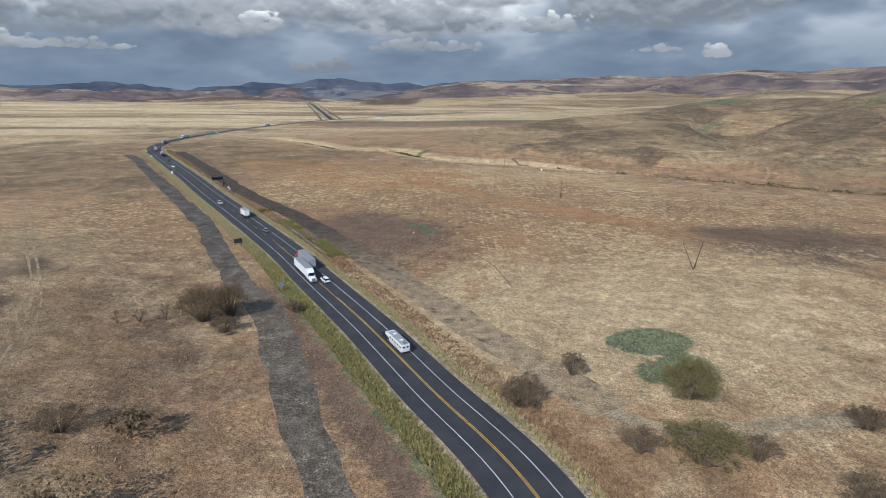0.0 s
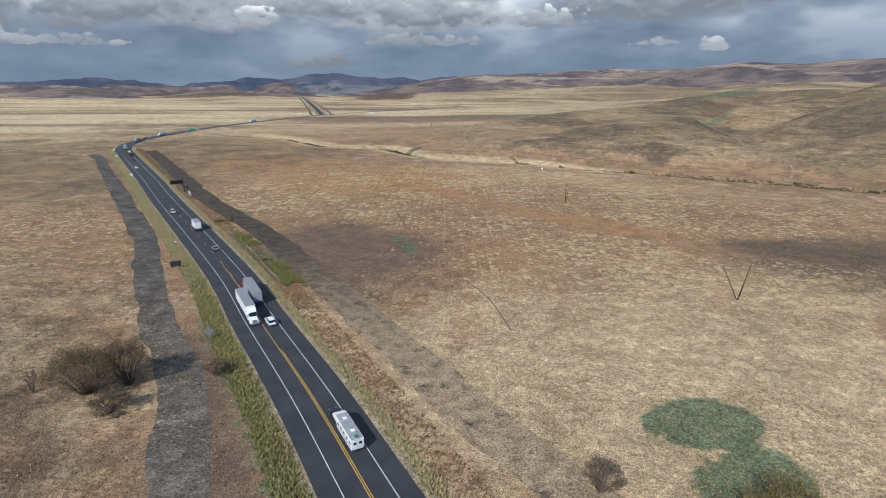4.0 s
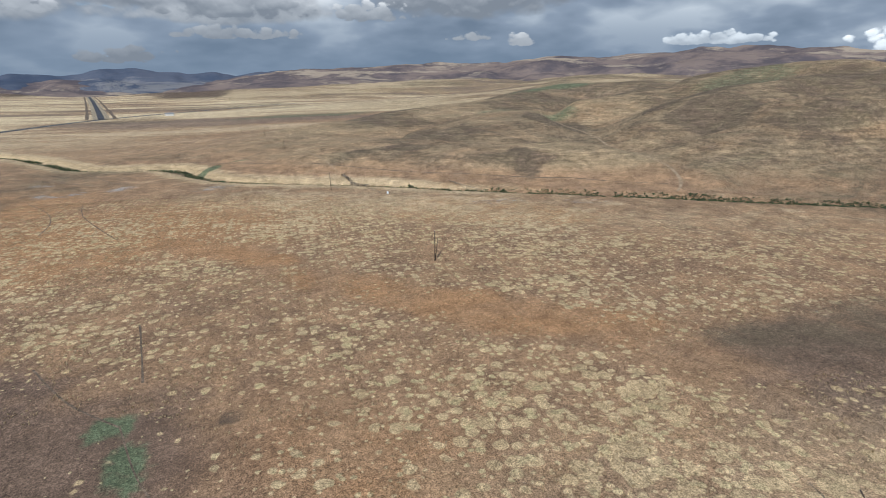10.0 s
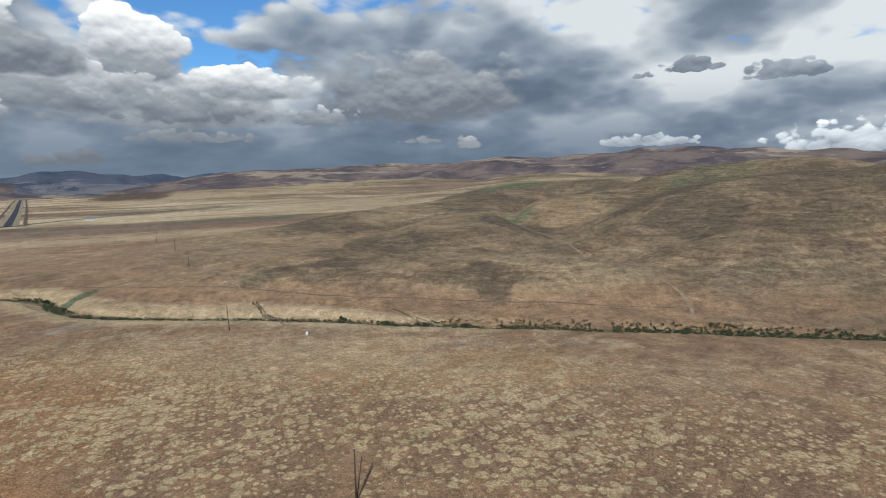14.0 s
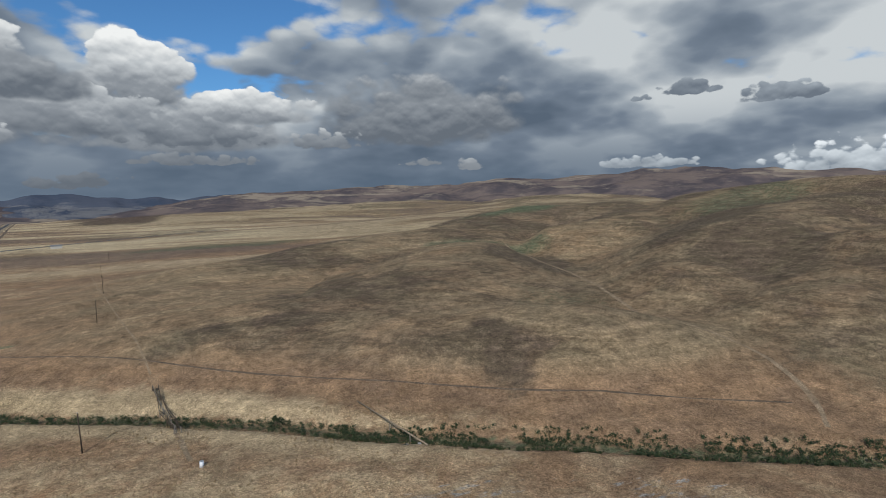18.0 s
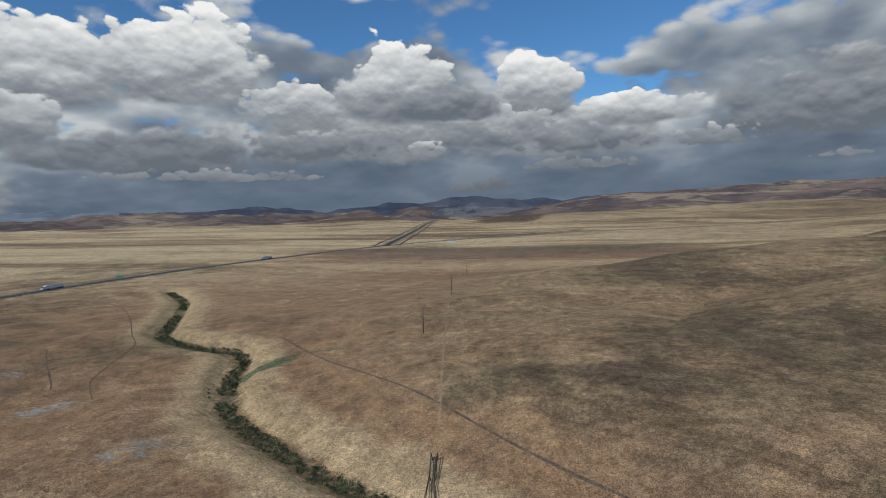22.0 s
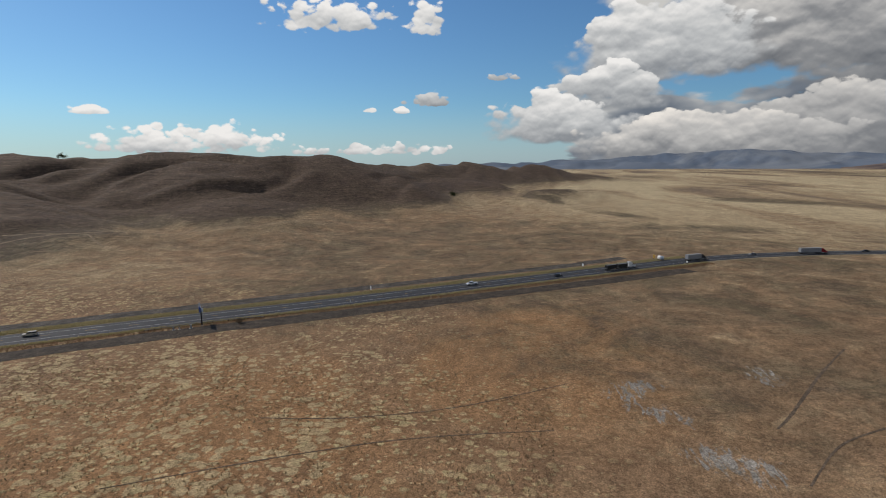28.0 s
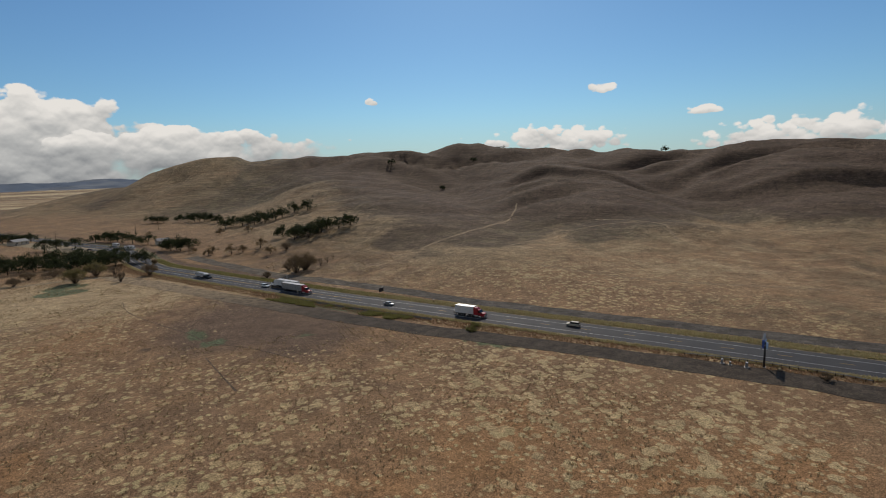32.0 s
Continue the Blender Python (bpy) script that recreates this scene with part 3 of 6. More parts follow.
def ground_z(x, y):
    x, y = np.asarray(x, float), np.asarray(y, float)
    total = np.zeros(x.shape)
    for line in RIDGES:
        d, v = near_line(x, y, line)
        h = v[..., 0] * np.exp(-(d / np.maximum(v[..., 1], 1.0)) ** 2 * 0.9)
        total = (total ** 7 + h ** 7) ** (1 / 7)
    # spurs and gullies run down the slopes
    west = smooth(-x - 0.3 * y, 60, 260)
    gully = np.abs(fbm(x, y, 230, 5, 3) - 0.5) * 2
    spur = np.abs(fbm(x + 0.4 * y, y, 150, 25, 2) - 0.5) * 2
    total = total * (0.90 + 0.14 * smooth(gully, 0.0, 0.45) - 0.17 * west * (1 - smooth(spur, 0.0, 0.26)))
    total += smooth(total, 8, 45) * (fbm(x, y, 90, 9, 3) - 0.5) * (3.0 + 3 * west)
    cleft = np.abs(fbm(x + 0.5 * y, y, 150, 45, 4) - 0.5) * 2
    total += west * smooth(total, 8, 34) * (np.minimum(cleft, 0.5) - 0.2) * 15
    dg, _ = near_line(x, y, GULLY)
    total -= smooth(total, 4, 22) * 7 * (1 - smooth(dg, 1, 26))
    total += (fbm(x, y, 90, 3, 4) - 0.5) * 1.2
    far = np.hypot(x, y - 200)
    total += smooth(far, 1200, 3200) * (fbm(x, y, 700, 21, 4) - 0.35) * 70 * smooth(y + 0.25 * x, 900, 2600) * smooth(near_line(x, y, FAR_ROAD)[0], 30, 500)
    dr, _ = near_line(x, y, ROAD)
    total = total * smooth(dr, 14, 70)
    dc, _ = near_line(x, y, CREEK)
    bench = smooth((x - 100) * 0.5 + (y - 395) * 0.87, 8, 60) * smooth(x, -200, 60)
    total = total * smooth(dc, 4, 60) + bench * 3.5
    total -= 3.2 * (1 - smooth(dc, 2.5 + 1.5 * vnoise(x, y, 14, 40), 8.5 + 3 * vnoise(x, y, 22, 41)))
    return total


def gz(x, y):
    return float(ground_z(np.array([x]), np.array([y]))[0])


def spaced(lo, hi, step, reach, growth):
    mid = list(np.arange(lo, hi + step, step))
    s, a, b = step, mid[0], mid[-1]
    left, right = [], []
    while a > -reach or b < reach:
        s *= growth
        a, b = a - s, b + s
        left.append(a), right.append(b)
    return np.array(left[::-1] + mid + right)


def grid_mesh(name, xs, ys, zs, mat):
    nx, ny = len(xs), len(ys)
    me = bpy.data.meshes.new(name)
    co = np.stack([np.tile(xs, ny), np.repeat(ys, nx), zs.ravel()], 1)
    i = (np.arange(ny - 1)[:, None] * nx + np.arange(nx - 1)[None, :]).ravel()
    quads = np.stack([i, i + 1, i + nx + 1, i + nx], 1)
    me.vertices.add(len(co))
    me.vertices.foreach_set("co", co.ravel())
    me.loops.add(quads.size)
    me.loops.foreach_set("vertex_index", quads.ravel())
    me.polygons.add(len(quads))
    me.polygons.foreach_set("loop_start", np.arange(0, quads.size, 4))
    me.polygons.foreach_set("loop_total", np.full(len(quads), 4))
    me.polygons.foreach_set("use_smooth", np.ones(len(quads), bool))
    me.update()
    me.materials.append(mat)
    return me, co


xs, ys = spaced(-440, 440, 3.2, 4300, 1.07), spaced(-150, 780, 3.2, 4300, 1.07)
GX, GY = np.meshgrid(xs, ys)
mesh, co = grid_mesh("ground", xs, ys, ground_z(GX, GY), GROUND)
X, Y = co[:, 0], co[:, 1]


def spot(x, y, rx, ry, turn=0.0, soft=0.5):
    """1 inside an oval, fading out across its rim."""
    c, s = math.cos(radians(turn)), math.sin(radians(turn))
    u, v = (X - x) * c + (Y - y) * s, -(X - x) * s + (Y - y) * c
    return 1 - smooth(np.hypot(u / rx, v / ry) + (vnoise(X, Y, min(rx, ry) * 0.7, 77) - 0.5) * 0.5, 1 - soft, 1 + soft)


road_d, _ = near_line(X, Y, ROAD)
creek_d, _ = near_line(X, Y, CREEK)
rise = np.clip(co[:, 2], 0, 200)
red = 0.30 * fbm(X, Y, 160, 31) + 0.5 * np.maximum.reduce([
    spot(50, 222, 68, 13, -44), spot(-16, 296, 42, 11, -42), spot(-60, 330, 90, 60, 20), spot(-150, 420, 60, 40), spot(80, 202, 30, 12, -30),
    spot(100, 330, 60, 30, -30), 0.7 * spot(0, 150, 40, 40)]) + 0.12
red += 0.14 * smooth(-X - 0.2 * Y, 70, 170) * smooth(Y, 20, 120) * (1 - smooth(Y, 420, 620)) + 0.22 * spot(-70, 400, 90, 70, 0)
red *= 0.25 + 0.75 * smooth(creek_d, 8, 34)
hill_east_tone = smooth(rise, 8, 30) * smooth(X, 120, 260) * smooth(fbm(X, Y, 140, 81), 0.42, 0.62)
green = np.maximum.reduce([
    1.0 * spot(41, 54, 11.5, 8.5, 10, 0.2), 0.95 * spot(42, 37, 9, 10, -40, 0.25), 0.8 * spot(-28, 184, 5, 5), 0.75 * spot(-22, 170, 9, 5, 100), 0.95 * spot(-114, 212, 5, 3.5),
    0.9 * spot(-109, 231, 10, 3, 120), 0.75 * spot(-76, 158, 26, 4, 125), 0.85 * spot(-40, 513, 5, 14, -30), 0.6 * spot(-20, 530, 9, 4), 0.7 * spot(-57, 192, 4, 3),
    0.62 * spot(300, 700, 60, 45), 0.66 * spot(470, 900, 110, 40, 10), 0.5 * spot(560, 640, 80, 50), 0.55 * spot(70, 1150, 170, 60, 15),
    0.3 * spot(-300, 30, 60, 40), 0.42 * spot(225, 470, 26, 40, -30), 0.34 * spot(-290, 90, 90, 40, 40), 0.3 * spot(-430, 180, 120, 40, 30), 0.32 * hill_east_tone,
    (1 - smooth(creek_d, 3, 8)) * 0.5, (1 - smooth(np.abs(road_d - 10.5), 0.8, 3.5)) * 0.5 * smooth(fbm(X, Y, 50, 55), 0.35, 0.6)])
hill_east = smooth(rise, 5, 18) * smooth(X, 20, 120) * (1 - smooth(np.hypot(X, Y), 900, 1300))
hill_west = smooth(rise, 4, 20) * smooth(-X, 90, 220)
# brush, plus cloud shade (east) and back-lit slope shade (west) painted in
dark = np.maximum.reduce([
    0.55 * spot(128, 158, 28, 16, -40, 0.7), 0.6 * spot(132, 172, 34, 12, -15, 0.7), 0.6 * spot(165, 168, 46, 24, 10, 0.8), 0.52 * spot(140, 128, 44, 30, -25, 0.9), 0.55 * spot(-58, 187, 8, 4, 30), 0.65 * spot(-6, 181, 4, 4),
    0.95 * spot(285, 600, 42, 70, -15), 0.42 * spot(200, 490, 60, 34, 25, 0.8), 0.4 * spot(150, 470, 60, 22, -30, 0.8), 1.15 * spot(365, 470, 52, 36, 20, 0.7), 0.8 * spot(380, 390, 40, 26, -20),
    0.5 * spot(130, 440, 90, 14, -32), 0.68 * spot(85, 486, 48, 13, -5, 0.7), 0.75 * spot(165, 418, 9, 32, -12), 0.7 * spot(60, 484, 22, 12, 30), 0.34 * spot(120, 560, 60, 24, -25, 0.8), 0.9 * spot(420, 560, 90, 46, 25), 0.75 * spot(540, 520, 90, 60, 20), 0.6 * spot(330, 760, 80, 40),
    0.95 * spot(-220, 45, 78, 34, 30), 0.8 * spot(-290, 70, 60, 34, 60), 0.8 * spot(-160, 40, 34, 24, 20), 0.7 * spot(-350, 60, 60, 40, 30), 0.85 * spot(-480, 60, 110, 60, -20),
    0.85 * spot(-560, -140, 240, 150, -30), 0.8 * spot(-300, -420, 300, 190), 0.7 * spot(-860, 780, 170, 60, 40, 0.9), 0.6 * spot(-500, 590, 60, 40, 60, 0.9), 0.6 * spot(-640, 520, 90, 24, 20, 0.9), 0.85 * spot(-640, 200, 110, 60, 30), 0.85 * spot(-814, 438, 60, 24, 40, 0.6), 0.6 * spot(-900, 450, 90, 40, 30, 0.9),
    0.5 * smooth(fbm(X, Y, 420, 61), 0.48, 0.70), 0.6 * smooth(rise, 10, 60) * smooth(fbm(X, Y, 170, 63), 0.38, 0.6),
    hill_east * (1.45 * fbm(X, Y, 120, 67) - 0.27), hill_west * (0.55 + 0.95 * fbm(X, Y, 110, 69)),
    0.8 * (1 - smooth(creek_d, 1.0, 3.2))])
# green ditch and dry weeds between the highway and the western strip
beside = road_d * np.sign(X - np.interp(Y, [p[1] for p in ROAD], [p[0] for p in ROAD]))
ditch = (1 - smooth(np.abs(beside + 12.5), 1.5, 4.5)) * smooth(-Y, -120, -95)
green = np.maximum(green, 0.7 * ditch)
bare = 1.0 * np.maximum.reduce([0.5 * spot(-122, 443, 12, 6, -60), 0.5 * spot(-108, 446, 9, 5, 60), 0.55 * spot(-86, 457, 7, 12, -30), 0.5 * spot(-30, 438, 7, 14, -40),
                          0.5 * spot(-136, 482, 9, 5), 0.45 * spot(117, 345, 18, 6), 0.4 * spot(160, 330, 18, 7, -30)])
banks = (1 - smooth(creek_d, 7, 24)) * smooth(creek_d, 3, 7) * smooth(-X + 0.9 * Y, 150, 300)
# extra straw about (75, 70) paints in ground brighter for lying outside cloud shade
sward = 0.33 + 0.20 * smooth(Y, 190, 400) * smooth(X, -60, 30) + 0.22 * smooth(Y - X, 850, 1100) - 0.16 * smooth(Y - X, 420, 520) + 0.25 * spot(75, 70, 70, 55) + 0.25 * spot(75, 148, 66, 18, -35) + 0.2 * spot(20, 70, 60, 50) - 0.22 * hill_east - 0.2 * hill_west + 0.9 * banks
sward -= 0.5 * spot(150, 455, 130, 55, -30)
sward -= 0.55 * 1.4 * np.maximum.reduce([spot(50, 222, 66, 11, -44), spot(-16, 296, 38, 9, -42), spot(135, 168, 42, 18, -10), 0.95 * spot(-44, 166, 46, 38, -20, 0.8)])
# the oval at (-105, 30) is cloud shade put into the soil colour
purple = np.maximum.reduce([0.95 * spot(-44, 166, 50, 42, -20, 0.8), 0.7 * spot(138, 150, 52, 34, -15, 0.8), 1.0 * hill_west, 0.35 * hill_east, 0.45 * spot(150, 455, 130, 55, -30), 0.55 * spot(-105, 30, 85, 100, 0, 0.6), 0.5 * spot(-420, 700, 130, 40, 20), 0.35 * spot(-70, 400, 80, 60),  0.4 * spot(40, 130, 40, 14, -20)])
lane = (1 - smooth(np.abs(beside + 18), 2, 5)) * smooth(-Y, -110, -80)
purple = np.maximum(purple, 0.9 * (1 - smooth(np.abs(beside + 18), 2, 5)) * smooth(-Y, -110, -80))
sward += 0.14 * smooth(-X - 0.2 * Y, 70, 170) * smooth(Y, 20, 120) + 0.12 * smooth(Y, 180, 240) * (1 - smooth(Y, 360, 430)) * smooth(X, -170, -120) * (1 - smooth(X, 90, 150)) - 0.12 * spot(-25, 250, 60, 60)
sward -= 0.9 * lane + 0.14 * (1 - smooth(Y, 20, 70)) - 0.12 * spot(-75, 300, 90, 70, -40)
sward += 0.14 * spot(40, 160, 110, 80, 20, 0.8) + 0.12 * spot(60, 310, 110, 40, -30) - 0.35 * smooth((X - 100) * 0.5 + (Y - 395) * 0.87, -70, 10) * smooth(X, -60, 20)
even = np.maximum.reduce([0.8 * (1 - smooth(Y, 70, 185)), 0.9 * smooth((X - 100) * 0.5 + (Y - 395) * 0.87, -105, -20), 0.85 * smooth(Y, 380, 470), 0.85 * smooth(rise, 4, 9), 0.8 * smooth(-X - 0.3 * Y, 130, 220)])
even *= 1 - 0.8 * lane
turf = mesh.color_attributes.new("sward", "FLOAT_COLOR", "POINT")
turf.data.foreach_set("color", np.stack([sward, purple, np.clip(banks, 0, 1) * (1 - 0.8 * smooth(X, -20, 60)), even], 1).astype(np.float32).ravel())
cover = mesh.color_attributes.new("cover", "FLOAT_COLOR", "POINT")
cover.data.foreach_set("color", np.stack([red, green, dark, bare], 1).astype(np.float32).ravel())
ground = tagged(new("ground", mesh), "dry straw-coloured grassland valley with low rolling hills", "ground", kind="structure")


# ---- far mountains, with distance haze painted into their colours ----
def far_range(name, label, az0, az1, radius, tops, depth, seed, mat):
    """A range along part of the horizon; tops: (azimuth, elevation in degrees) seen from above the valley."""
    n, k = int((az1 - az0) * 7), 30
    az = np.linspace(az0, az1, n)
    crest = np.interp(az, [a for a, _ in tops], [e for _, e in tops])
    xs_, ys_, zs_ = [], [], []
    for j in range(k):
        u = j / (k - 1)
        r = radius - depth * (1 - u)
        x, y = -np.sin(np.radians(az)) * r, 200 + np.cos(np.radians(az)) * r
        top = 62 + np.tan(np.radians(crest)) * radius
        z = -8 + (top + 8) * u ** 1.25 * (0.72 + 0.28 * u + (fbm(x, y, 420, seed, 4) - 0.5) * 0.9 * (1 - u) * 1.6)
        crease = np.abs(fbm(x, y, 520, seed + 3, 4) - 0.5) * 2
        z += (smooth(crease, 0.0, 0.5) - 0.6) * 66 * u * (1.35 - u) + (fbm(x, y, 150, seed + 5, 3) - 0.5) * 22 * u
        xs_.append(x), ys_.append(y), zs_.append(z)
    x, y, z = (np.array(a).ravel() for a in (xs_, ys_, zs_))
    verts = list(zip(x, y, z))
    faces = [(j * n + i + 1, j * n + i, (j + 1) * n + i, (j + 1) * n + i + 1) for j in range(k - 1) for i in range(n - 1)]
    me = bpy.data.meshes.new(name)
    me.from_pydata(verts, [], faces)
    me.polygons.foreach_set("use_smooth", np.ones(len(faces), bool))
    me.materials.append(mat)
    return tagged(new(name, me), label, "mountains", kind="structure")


# base colours hold the haze; brown tones also hold sunlit and cloud-shaded patches
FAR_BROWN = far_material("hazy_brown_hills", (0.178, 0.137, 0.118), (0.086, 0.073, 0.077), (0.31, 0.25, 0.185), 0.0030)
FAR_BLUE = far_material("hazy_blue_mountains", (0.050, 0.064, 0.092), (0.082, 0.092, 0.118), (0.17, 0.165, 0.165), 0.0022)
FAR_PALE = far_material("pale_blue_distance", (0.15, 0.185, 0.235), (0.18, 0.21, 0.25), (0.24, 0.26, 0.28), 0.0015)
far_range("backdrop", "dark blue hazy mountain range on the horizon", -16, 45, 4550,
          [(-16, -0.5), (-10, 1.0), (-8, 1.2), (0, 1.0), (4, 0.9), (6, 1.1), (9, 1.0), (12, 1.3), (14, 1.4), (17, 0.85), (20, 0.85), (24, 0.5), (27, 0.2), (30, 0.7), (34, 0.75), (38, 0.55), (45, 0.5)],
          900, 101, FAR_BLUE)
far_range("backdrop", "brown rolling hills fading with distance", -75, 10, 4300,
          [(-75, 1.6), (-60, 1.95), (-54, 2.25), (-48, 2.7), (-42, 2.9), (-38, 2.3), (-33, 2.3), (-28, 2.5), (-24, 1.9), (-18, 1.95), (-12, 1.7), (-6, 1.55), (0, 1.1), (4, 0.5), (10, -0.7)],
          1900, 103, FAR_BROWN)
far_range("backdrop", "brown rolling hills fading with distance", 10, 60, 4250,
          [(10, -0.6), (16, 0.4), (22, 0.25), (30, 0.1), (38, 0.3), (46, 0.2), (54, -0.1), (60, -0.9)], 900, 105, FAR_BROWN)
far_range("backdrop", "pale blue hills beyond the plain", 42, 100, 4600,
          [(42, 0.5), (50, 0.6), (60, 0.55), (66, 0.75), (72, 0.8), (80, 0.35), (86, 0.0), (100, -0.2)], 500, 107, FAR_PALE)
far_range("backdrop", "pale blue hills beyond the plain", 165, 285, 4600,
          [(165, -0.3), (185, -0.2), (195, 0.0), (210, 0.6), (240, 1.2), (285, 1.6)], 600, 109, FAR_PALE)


# ---- ribbons laid on the land ----
def along(pts, step):
    """A smooth line through points, at even steps: x, y and the way."""
    p = np.array(pts, float)[:, :2]
    out = []
    for k in range(len(p) - 1):
        p0, p1, p2, p3 = p[max(k - 1, 0)], p[k], p[k + 1], p[min(k + 2, len(p) - 1)]
        n = max(int(np.hypot(*(p2 - p1)) / step), 1)
        for t in np.arange(n) / n:
            out.append(0.5 * (2 * p1 + (p2 - p0) * t + (2 * p0 - 5 * p1 + 4 * p2 - p3) * t ** 2 + (3 * p1 - p0 - 3 * p2 + p3) * t ** 3))
    out.append(p[-1])
    o = np.array(out)
    w = np.gradient(o, axis=0)
    return o, w / np.maximum(np.hypot(*w.T)[:, None], 1e-6)


def ribbon(name, pts, a, b, lift, mat, step=4.0, ragged=0.0, crown=0.0, seed=1, part_of=None, cut=None, thick=0.25):
    """A strip from offset a to b (right of the way is positive), lying on the land."""
    o, w = along(pts, step)
    side = np.stack([w[:, 1], -w[:, 0]], 1)
    if cut:
        keep = slice(int(cut[0] * len(o)), int(cut[1] * len(o)))
        o, side = o[keep], side[keep]
    cols = max(2, int(abs(b - a) / 2.5) + 1) if crown or abs(b - a) > 4 else 2
    verts, n = [], len(o)
    for k in range(cols):
        u = a + (b - a) * k / (cols - 1)
        e = np.zeros(n)
        if ragged and k in (0, cols - 1):
            e = (fbm(o[:, 0], o[:, 1], 14, seed + k, 3) - 0.5) * 2 * ragged
        q = o + side * (u + e)[:, None]
        z = ground_z(q[:, 0], q[:, 1]) if not crown else ground_z(o[:, 0], o[:, 1])
        verts.append(np.column_stack([q, z + lift + crown * (1 - abs(2 * k / (cols - 1) - 1))]))
    low = [verts[0] - (0, 0, thick), *verts, verts[-1] - (0, 0, thick)]
    m = len(low)
    v = np.concatenate(low)
    faces = [(k * n + i, (k + 1) * n + i, (k + 1) * n + i + 1, k * n + i + 1) for k in range(m - 1) for i in range(n - 1)]
    me = bpy.data.meshes.new(name)
    me.from_pydata(v.tolist(), [], [f[::-1] for f in faces])
    me.materials.append(mat)
    ob = new(name, me)
    if part_of:
        ob.parent = part_of
    return ob


road = tagged(ribbon("road", ROAD, -7.3, 7.3, 0.10, ASPHALT, crown=0.12), "dark asphalt two-lane highway with wide shoulders", "road", kind="structure")
for s in (-1, 1):
    ribbon("edge_line", ROAD, s * 3.72 - 0.08, s * 3.72 + 0.08, 0.175, WHITE_LINE, 4.0, part_of=road, thick=0.02)
for a, b, mat, label in ((-26, -20, RUT, "dark ploughed strip beside the distant road"), (20, 26, RUT, "dark ploughed strip beside the distant road"), (-14, 14, SHOULDER, "pale mown verges of the distant road")):
    tagged(ribbon("pavement", FAR_ROAD, a, b, 0.5, mat, 40, ragged=2.0, seed=int(a) + 60), label, "verge", kind="structure")
tagged(ribbon("road", FAR_ROAD, -5.5, 5.5, 0.8, ASPHALT, 40), "distant straight asphalt road", "road", kind="structure")
for s, w in ((-1, 1.6), (1, 1.6)):
    tagged(ribbon("pavement", ROAD, s * 7.3 - w * (s < 0), s * 7.3 + w * (s > 0), 0.07, SHOULDER, ragged=0.35, seed=5 + s),
           "pale gravel shoulder beside the highway", "shoulder", kind="structure")


# ---- helpers for things ----
def part(name, bm, mat, parent=None, label="", smooth_it=False):
    """Links a bmesh (or a mesh) as one object, under a thing or a part."""
    if isinstance(bm, bmesh.types.BMesh):
        me = bpy.data.meshes.new(name)
        bm.normal_update()
        bm.to_mesh(me)
        bm.free()
    else:
        me = bm
    if not me.materials:
        me.materials.append(mat)
    if smooth_it:
        me.polygons.foreach_set("use_smooth", np.ones(len(me.polygons), bool))
    ob = new(name, me)
    if parent is not None:
        ob.parent = parent
    return tagged(ob, label)


def thing(name, label, category, x=0, y=0, z=0, turn=0, group=""):
    ob = new(name)
    ob.empty_display_size = 0.2
    ob.matrix_basis = pose(x, y, z, 0, 0, turn)
    return tagged(ob, label, category, group)


def box(x, y, z, sx, sy, sz, bevel=0.0, bm=None, turn=None):
    """A box with its middle at x, y and its base at z."""
    made = bmesh.new() if bm is None else bm
    m = Matrix.Translation((x, y, z + sz / 2)) @ (turn or Matrix()) @ Matrix.Diagonal((sx, sy, sz, 1))
    r = bmesh.ops.create_cube(made, size=1, matrix=m)
    if bevel:
        edges = list({e for v in r["verts"] for e in v.link_edges})
        bmesh.ops.bevel(made, geom=edges, offset=bevel, segments=2, profile=0.6, affect="EDGES")
    return made


def rod(p, q, r0, r1=None, n=8, bm=None):
    """A tapered round rod from p to q."""
    made = bmesh.new() if bm is None else bm
    p, q = Vector(p), Vector(q)
    d = q - p
    m = Matrix.Translation((p + q) / 2) @ d.to_track_quat("Z", "Y").to_matrix().to_4x4()
    bmesh.ops.create_cone(made, cap_ends=True, segments=n, radius1=r0, radius2=r0 if r1 is None else r1, depth=d.length, matrix=m)
    return made


def profile(points, width, bevel=0.06, taper=None):
    """A body from a side outline (y, z), as wide as width; taper: narrows it above that height."""
    bm = bmesh.new()
    left, right = [], []
    for y, z in points:
        w = width / 2
        if taper and z > taper[0]:
            w -= taper[1] * (z - taper[0])
        left.append(bm.verts.new((-w, y, z))), right.append(bm.verts.new((w, y, z)))
    bm.faces.new(left[::-1]), bm.faces.new(right)
    n = len(points)
    for i in range(n):
        bm.faces.new((left[i], left[(i + 1) % n], right[(i + 1) % n], right[i]))
    bmesh.ops.recalc_face_normals(bm, faces=bm.faces)
    if bevel:
        bmesh.ops.bevel(bm, geom=list(bm.edges), offset=bevel, segments=2, profile=0.6, affect="EDGES", clamp_overlap=True)
    return bm


